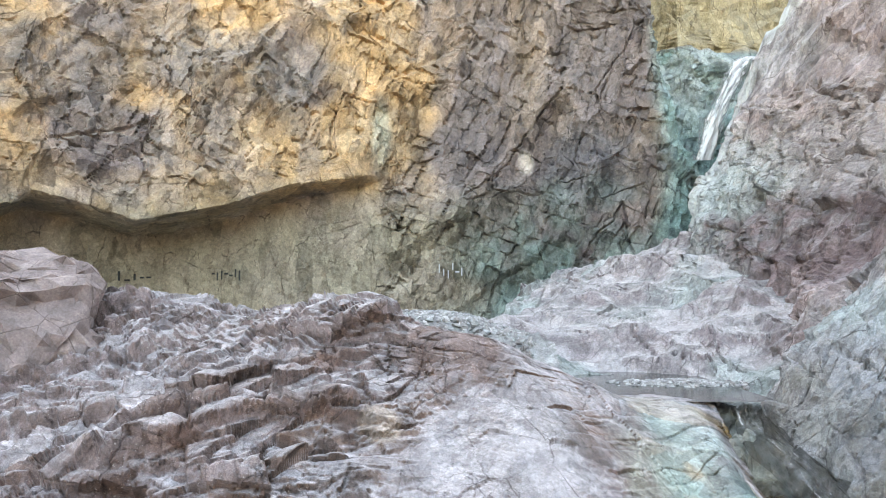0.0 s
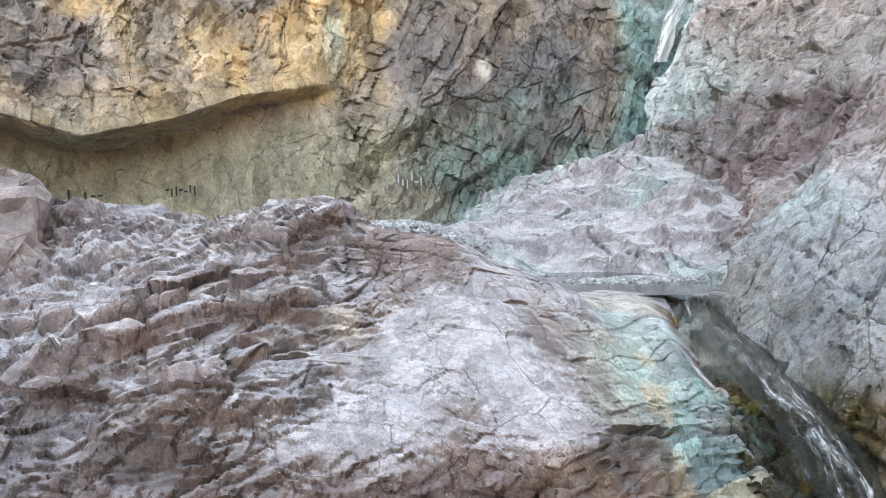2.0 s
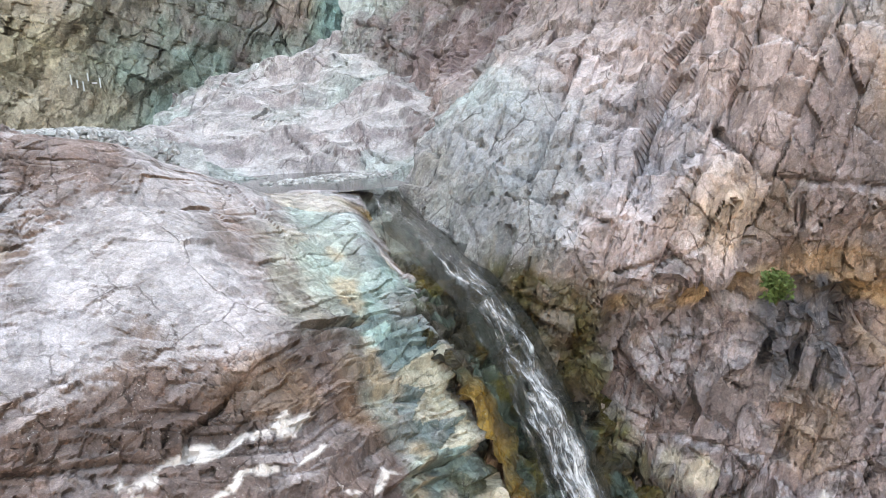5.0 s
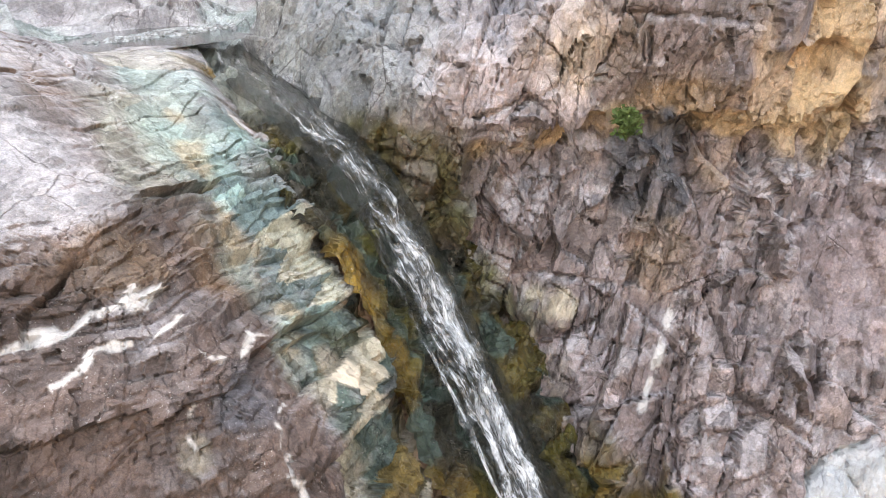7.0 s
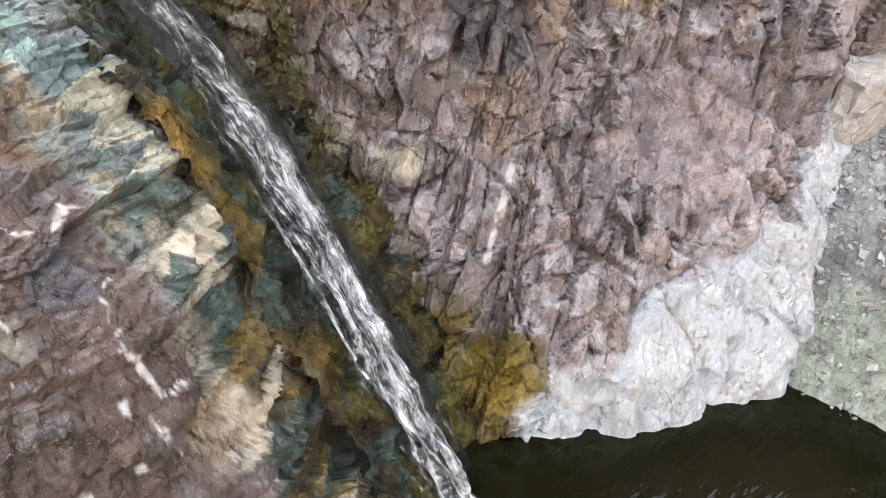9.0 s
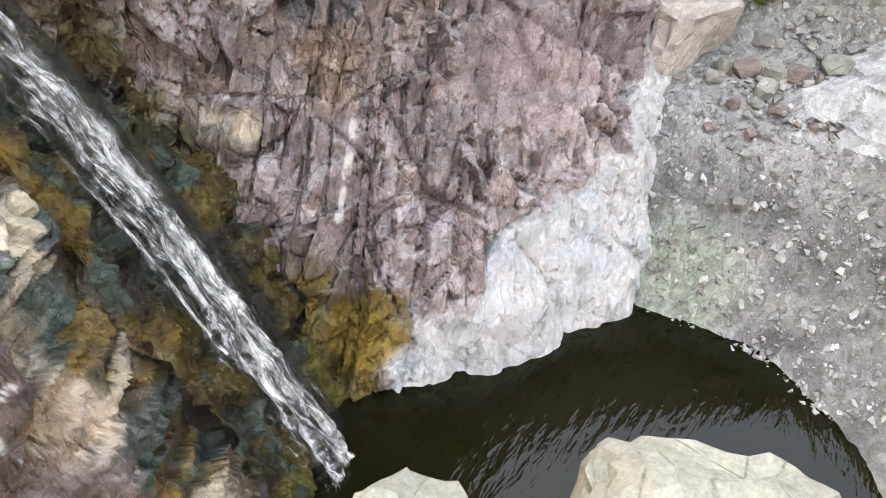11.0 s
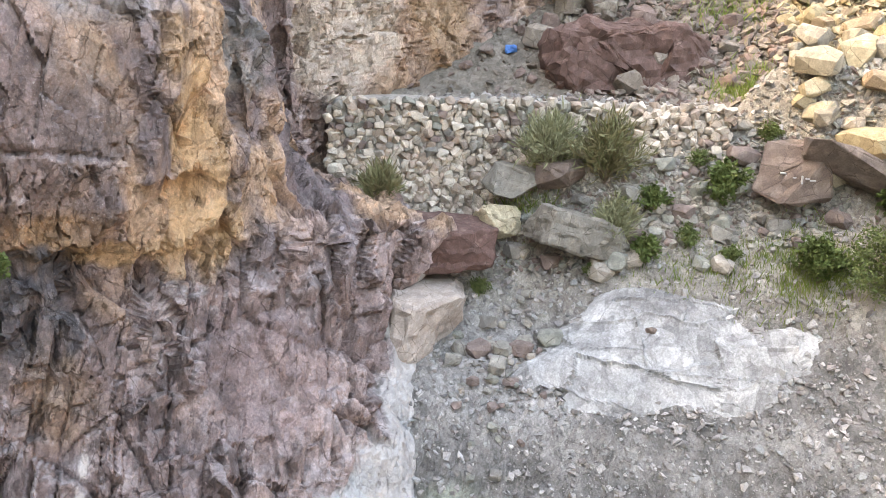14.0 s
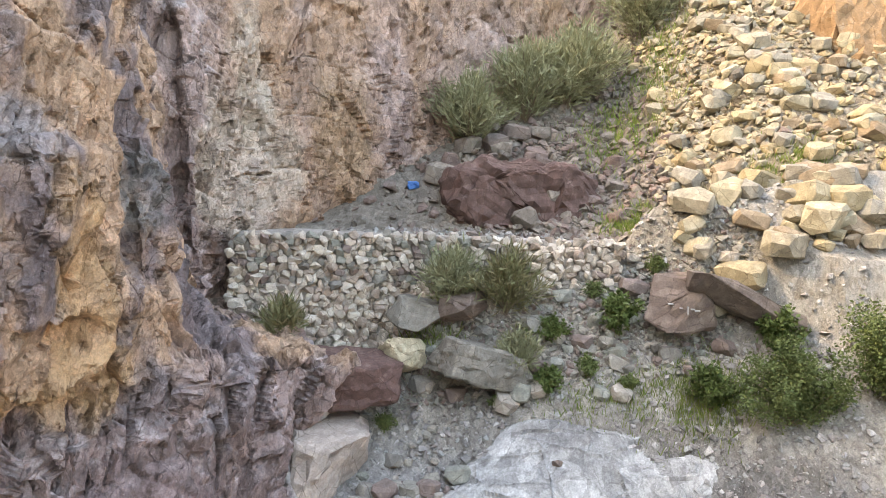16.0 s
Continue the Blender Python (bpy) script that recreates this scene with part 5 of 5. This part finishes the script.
def scatter(n, centre, spread, sizes, meshes, name, label, group, seed, sink=0.25, keep=lambda x, y: True):
    r = np.random.default_rng(seed)
    made = 0
    while made < n:
        x, y = centre[0] + r.normal() * spread[0], centre[1] + r.normal() * spread[1]
        if not keep(x, y):
            continue
        d = sizes[0] * (sizes[1] / sizes[0]) ** (r.random() ** 1.8)
        ob = new(name, meshes[r.integers(len(meshes))])
        ob.matrix_basis = pose(x, y, float(ground_z(x, y)) - d * sink + 0.03, r.uniform(-25, 25), r.uniform(-25, 25), r.uniform(0, 360)) @ Matrix.Scale(d, 4)
        tagged(ob, label, "stone", group)
        made += 1


scatter(280, (20.3, -7.6), (2.4, 1.6), (0.22, 0.7), kinds, "talus_stone", "angular ochre stone of a tumbled rock slope", "stones of the rock slope", 3, 0.2, lambda x, y: x > 17.6 and y < -4.2)
shaded_kinds = [me.copy() for me in kinds]
for me in shaded_kinds:
    me.materials[0] = SHADED_STONE
scatter(90, (20.3, -1.6), (1.6, 2.2), (0.2, 0.8), shaded_kinds, "rubble_stone", "grey angular stone among rubble", "stones behind the wall", 4, 0.2, lambda x, y: x > 18.2)
scatter(75, (16.0, -2.6), (0.7, 1.8), (0.15, 0.6), grey_kinds, "rubble_stone", "grey angular stone among rubble below the wall", "stones below the wall", 5, 0.2, lambda x, y: 15.2 < x < 17)
scatter(85, (16.3, -3.0), (0.5, 1.6), (0.12, 0.42), grey_kinds, "rubble_stone", "grey angular stone among rubble below the wall", "stones below the wall", 15, 0.15, lambda x, y: 15.6 < x < 17.1 and -6 < y < 1)
scatter(60, (15.6, -7.0), (1.1, 1.5), (0.3, 0.9), kinds, "talus_stone", "ochre and grey stone of a rough terrace", "stones of the terrace", 6, 0.15, lambda x, y: x > 15.9 and y < -4.5)
scatter(45, (13.9, 0.8), (0.8, 0.6), (0.12, 0.45), grey_kinds, "rubble_stone", "pale broken stone below the slanting block", "broken stones in the gravel", 7, 0.2)

small = [hull_rock("pebble", (1, 1.2, 0.7), 140 + k, 9, 0.6) for k in range(8)]
r = np.random.default_rng(23)
places = []
for k in range(22000):
    x, y = r.uniform(9.6, 18), r.uniform(-8, 2.8)
    d = 0.02 * (0.16 / 0.02) ** (r.random() ** 2.8)
    z = float(ground_z(x, y))
    if z > -1.98:
        places.append((r.integers(8), pose(x, y, z - 0.1 * d, r.uniform(0, 60), r.uniform(0, 60), r.uniform(0, 360)) @ Matrix.Scale(d, 4)))
PEBBLE = stone_material("gravel_stone", [(0.3, 0.29, 0.28), (0.24, 0.235, 0.23), (0.38, 0.37, 0.36), (0.28, 0.26, 0.25), (0.46, 0.45, 0.44), (0.33, 0.34, 0.33)], spots=0.15)
joined("gravel", small, places, PEBBLE, "loose grey and white gravel stones", "gravel")
places = []
more = []
for k in range(12000):
    x, y = r.normal(21, 2.8), r.normal(-5.5, 3.2)
    if x < 17.4:
        continue
    d = 0.08 * (0.3 / 0.08) ** (r.random() ** 2)
    places.append((r.integers(8), pose(x, y, float(ground_z(x, y)) - 0.1 * d, r.uniform(0, 60), r.uniform(0, 60), r.uniform(0, 360)) @ Matrix.Scale(d, 4)))
for k in range(6000):
    x, y = r.normal(16.4, 0.45), r.uniform(-6, 1.5)
    d = 0.05 * (0.2 / 0.05) ** (r.random() ** 2)
    if 15.4 < x < 17.2:
        more.append((r.integers(8), pose(x, y, float(ground_z(x, y)) - 0.1 * d, r.uniform(0, 60), r.uniform(0, 60), r.uniform(0, 360)) @ Matrix.Scale(d, 4)))
joined("wall_rubble", small, more, GREY_STONE, "small grey rubble below the dry stone wall", "rubble")
# split at the sun's edge: the shaded part takes the darker colour
joined("dark_rubble", small, [m for m in places if m[1].translation.y > -4.9], SHADED_STONE, "small stones behind the dry stone wall, shade put into their colour", "rubble")
joined("rubble", small, [m for m in places if m[1].translation.y <= -4.9], OCHRE_STONE, "small stones of the rock slope", "rubble")

places = []
for k in range(3500):
    x, y = r.uniform(-4, 1.6), r.uniform(12.3, 21)
    d = r.uniform(0.05, 0.16)
    places.append((r.integers(8), pose(x, y, 6.55 - 0.35 * float(step(0.0, 2.0, x)) - 1.2 * float(step(13.0, 11.0, y)) + 0.02, r.uniform(0, 60), r.uniform(0, 60), r.uniform(0, 360)) @ Matrix.Scale(d, 4)))
joined("bank_gravel", small, places, PEBBLE, "loose grey gravel stones at the foot of the cliff", "gravel")

# ---- plants ----
def leaf_material(name, colour, other):
    m, t, b = node_material(name)
    g = t.nodes.new("ShaderNodeNewGeometry")
    col = mix_colour(t, "MIX", g.outputs["Random Per Island"], colour, other)
    t.links.new(col, b.inputs["Base Color"])
    b.inputs["Roughness"].default_value = 0.6
    b.inputs["Specular IOR Level"].default_value = 0.25
    return m


LEAF = leaf_material("green_leaves", (0.05, 0.085, 0.02), (0.1, 0.135, 0.045))
FEATHER = leaf_material("feathery_leaves", (0.07, 0.105, 0.035), (0.13, 0.165, 0.06))
GREYLEAF = leaf_material("grey_green_twigs", (0.17, 0.18, 0.1), (0.28, 0.29, 0.18))
STRAW = leaf_material("dry_straw", (0.21, 0.18, 0.1), (0.13, 0.15, 0.07))
TWIG = leaf_material("twig_bark", (0.13, 0.10, 0.07), (0.18, 0.14, 0.1))


def bush(name, at, size, height, leaf, leaves, material, label, seed, blade=False):
    """A low shrub: branching twigs with many small leaves, or a tuft of thin blades."""
    r = np.random.default_rng(seed)
    top = tagged(new(name), label, "bush")
    top.matrix_basis = pose(*at)
    verts, faces = [], []
    lv = []
    twigs = 26 if not blade else 60
    for k in range(twigs):
        a, lean = r.uniform(0, 2 * math.pi), r.uniform(0.1, 1.0)
        end = np.array((math.cos(a) * lean * size / 2, math.sin(a) * lean * size / 2, height * (1.05 - 0.55 * lean ** 2) * r.uniform(0.7, 1.1)))
        mid = end * np.array((0.35, 0.35, 0.6)) + r.normal(size=3) * 0.04 * size
        path = spline(np.array([(0, 0, -0.05), mid, end]), np.linspace(0, 2, 5))
        wd = 0.012 * size
        side = np.array((-math.sin(a), math.cos(a), 0)) * wd
        for i, c in enumerate(path):
            f = 1 - 0.2 * i
            n0 = len(verts)
            verts += [tuple(c - side * f), tuple(c + side * f), tuple(c + np.array((0, 0, wd * 1.5)) * f)]
            if i:
                for s0, s1 in ((0, 1), (1, 2), (2, 0)):
                    faces.append((n0 - 3 + s0, n0 - 3 + s1, n0 + s1, n0 + s0))
        per = leaves // twigs
        w = r.uniform(0.25, 1.08, per)
        c = spline(np.array([(0, 0, 0), mid, end]), np.minimum(2, 2 * w)) + r.normal(size=(per, 3)) * size * 0.05
        d = r.normal(size=(per, 3))
        if blade:
            d = d * 0.55 + end / np.linalg.norm(end)
        d /= np.linalg.norm(d, axis=1, keepdims=True)
        e = np.cross(d, r.normal(size=(per, 3)))
        e /= np.linalg.norm(e, axis=1, keepdims=True)
        ln = leaf * r.uniform(0.6, 1.4, (per, 1))
        wd2 = ln * (0.05 if blade else 0.32)
        bend = np.cross(d, e) * ln * 0.12
        lv.append(np.stack((c, c + d * ln * 0.5 + e * wd2 + bend, c + d * ln, c + d * ln * 0.5 - e * wd2 + bend), 1).reshape(-1, 3))
    mesh_object("branchwork", verts, faces, TWIG, top)
    lv = np.concatenate(lv)
    mesh_object("foliage", lv.tolist(), np.arange(len(lv)).reshape(-1, 4).tolist(), material, top)
    return top


bush("bush", (7.7, 5.9, 4.13), 0.42, 0.36, 0.07, 900, LEAF, "small green leafy bush rooted in a cliff ledge", 1)
bush("bush", on_ground(16.2, -3.4, 0), 1.0, 0.8, 0.1, 2400, LEAF, "round green leafy bush among rubble", 2)
bush("bush", on_ground(15.5, -1.9, 0), 0.8, 0.5, 0.08, 1500, LEAF, "low green bush among rubble", 3)
bush("bush", on_ground(16.2, -2.0, 0), 0.8, 0.5, 0.08, 1500, LEAF, "low green bush among rubble", 4)
bush("bush", on_ground(14.6, -4.9, 0), 1.1, 0.8, 0.09, 2600, LEAF, "green leafy bush at the edge of the gravel path", 5)
bush("bush", on_ground(14.0, -6.1, 0), 2.0, 1.3, 0.06, 16000, FEATHER, "spreading bright green feathery bush beside the path", 6)
bush("bush", on_ground(14.0, -7.7, 0), 2.4, 1.5, 0.06, 16000, FEATHER, "spreading bright green feathery bush beside the path", 7)
bush("bush", on_ground(15.2, -6.3, 0), 1.0, 0.8, 0.1, 2200, LEAF, "green leafy bush beside the leaning slab", 8)
for k, (x, y, d) in enumerate(((15.7, -2.7, 0.7), (16.6, -2.9, 0.6), (15.4, -3.5, 0.45), (16.7, -4.2, 0.7), (15.3, -0.9, 0.5), (15.1, 1.4, 0.55), (16.3, -1.5, 0.5))):
    bush("bush", on_ground(x, y, 0), d, d * 0.6, 0.05, 1500, FEATHER, "small fresh green bush among grey rubble", 40 + k)
bush("dry_bush", on_ground(16.6, 0.2, -0.3), 1.5, 1.1, 0.28, 3000, GREYLEAF, "dry grey-green bush before the stone wall", 9, True)
bush("dry_bush", on_ground(16.5, -1.0, -0.2), 1.7, 1.1, 0.28, 3000, STRAW, "straw-coloured dry bush before the stone wall", 10, True)
bush("dry_bush", on_ground(15.8, -1.3, 0), 1.0, 0.9, 0.24, 2000, GREYLEAF, "dry grey-green bush before the stone wall", 11, True)
bush("dry_bush", (15.0, 3.5, 3.6), 0.9, 0.8, 0.25, 1800, STRAW, "straw-coloured dry bush at the foot of the wall", 12, True)
bush("bush", on_ground(15.5, 2.3, -0.6), 0.7, 0.5, 0.08, 1300, LEAF, "green bush on a purple rock ledge", 13)
for k, (x, y, s) in enumerate(((21.5, 0.2, 2.6), (22.5, -1.4, 3.0), (23.5, -3.0, 3.0), (24.5, -5.0, 2.8), (23.0, -2.6, 2.4))):
    bush("dry_bush", on_ground(x, y, 0), s, s * 0.65, 0.3, 7000, GREYLEAF, "large grey-green bush at the foot of the cliff", 20 + k, True)

# ---- pond gravel, grass, litter ----
places = []
for k in range(900):
    x, y = 4.1 + r.normal() * 0.42, 12.2 + r.normal() * 0.22
    d = r.uniform(0.03, 0.11)
    places.append((r.integers(8), pose(x, y, 5.56 + 0.05 * math.exp(-((x - 4.1) / 0.5) ** 2 - ((y - 12.2) / 0.25) ** 2) - 0.4 * d, r.uniform(0, 60), r.uniform(0, 60), r.uniform(0, 360)) @ Matrix.Scale(d, 4)))
joined("gravel_bar", small, places, PEBBLE, "dark wet pebbles of a gravel bar in the pond", "gravel")


def grass(name, places, material, label):
    """Short blades in one mesh."""
    verts, faces = [], []
    for x, y, h in places:
        z, a, n0 = float(ground_z(x, y)), r.uniform(0, 6.3), len(verts)
        dx, dy, lx, ly = math.cos(a) * 0.008, math.sin(a) * 0.008, r.normal() * 0.3 * h, r.normal() * 0.3 * h
        verts += [(x - dx, y - dy, z - 0.01), (x + dx, y + dy, z - 0.01), (x + lx * 0.5 + dx * 0.6, y + ly * 0.5 + dy * 0.6, z + h * 0.6), (x + lx, y + ly, z + h)]
        faces += [(n0, n0 + 1, n0 + 2), (n0, n0 + 2, n0 + 3)]
    return tagged(mesh_object(name, verts, faces, material), label, "grass", kind="stuff")


BLADE = leaf_material("grass_blades", (0.10, 0.17, 0.03), (0.2, 0.24, 0.07))
spots = []
for cx, cy, sx, sy, n, h in ((15.3, -3.6, 0.3, 0.9, 1500, 0.16), (14.7, -5.0, 0.3, 0.6, 1500, 0.18), (21.5, -4.0, 0.7, 0.6, 1500, 0.3), (18.3, -3.9, 0.3, 0.4, 900, 0.25), (18.2, -7.2, 0.3, 0.7, 900, 0.25),
                             (16.7, 0.6, 0.3, 0.4, 800, 0.3), (23.0, -5.2, 0.8, 0.6, 900, 0.35)):
    spots += [(cx + r.normal() * sx, cy + r.normal() * sy, h * r.uniform(0.5, 1.3)) for k in range(n)]
grass("grass", spots, BLADE, "patches of fresh green grass among stones")
BLUE = leaf_material("blue_plastic", (0.05, 0.2, 0.5), (0.05, 0.2, 0.5))
big_rock("litter", (0.22, 0.3, 0.22), 71, BLUE, (19.6, 1.5, float(ground_z(19.6, 1.5))), (0, 0, 0), "crumpled blue plastic litter on the slope", "litter", points=20, cuts=2, rough=0.12)

# ---- painted marks: plain bars on the rock ----
PAINT_DARK = leaf_material("black_paint", (0.03, 0.03, 0.028), (0.04, 0.04, 0.035))
PAINT_WHITE = leaf_material("white_paint", (0.45, 0.46, 0.45), (0.4, 0.4, 0.4))


def painted_bars(name, skin, x, z, width, height, n, material, label, seed, axis=0):
    """Strokes on the rock's skin, each a part; axis 0: a wall seen along y, axis 1: one seen along x."""
    r = np.random.default_rng(seed)
    flat = skin.reshape(-1, 3)
    top = tagged(new(name), label, "writing")
    for k in range(n):
        cx, cz = x + width * ((k + 0.5) / n - 0.5), z + r.normal() * height * 0.15
        w, h = (width / n * 0.25, height * r.uniform(0.5, 1.0)) if r.random() < 0.5 else (width / n * r.uniform(0.6, 1.1), height * 0.16)
        near = np.hypot(flat[:, axis] - cx, flat[:, 2] - cz) < max(w, h, 0.08)
        y = flat[near, 1 - axis].min() if near.any() else flat[np.argmin(np.hypot(flat[:, axis] - cx, flat[:, 2] - cz)), 1 - axis]
        verts = []
        for yy in (y - 0.015, y + 0.06):
            for a, c in ((-1, -1), (1, -1), (1, 1), (-1, 1)):
                q = (cx + a * w / 2, yy) if axis == 0 else (yy, cx + a * w / 2)
                verts.append((*q, cz + c * h / 2))
        mesh_object("stroke", verts, [(0, 1, 2, 3), (4, 7, 6, 5), (0, 4, 5, 1), (1, 5, 6, 2), (2, 6, 7, 3), (3, 7, 4, 0)], material, top)
    return top


skin = np.array([written.matrix_basis @ v.co for v in written.data.vertices])
skin = skin[skin[:, 0] < skin[:, 0].mean()]
painted_bars("painted_marks", skin, -4.55, float(skin[:, 2].mean()) + 0.1, 0.55, 0.16, 6, PAINT_WHITE, "white painted strokes on a brown rock", 4, 1)
painted_bars("painted_marks", cliff_skin, -7.6, 7.85, 1.1, 0.4, 7, PAINT_DARK, "black painted strokes on the cave wall", 1)
painted_bars("painted_marks", cliff_skin, -10.6, 7.75, 0.9, 0.35, 5, PAINT_DARK, "black painted strokes on the cave wall", 2)
painted_bars("painted_marks", cliff_skin, 0.25, 7.9, 0.9, 0.32, 6, PAINT_WHITE, "white painted strokes on the cliff foot", 3)
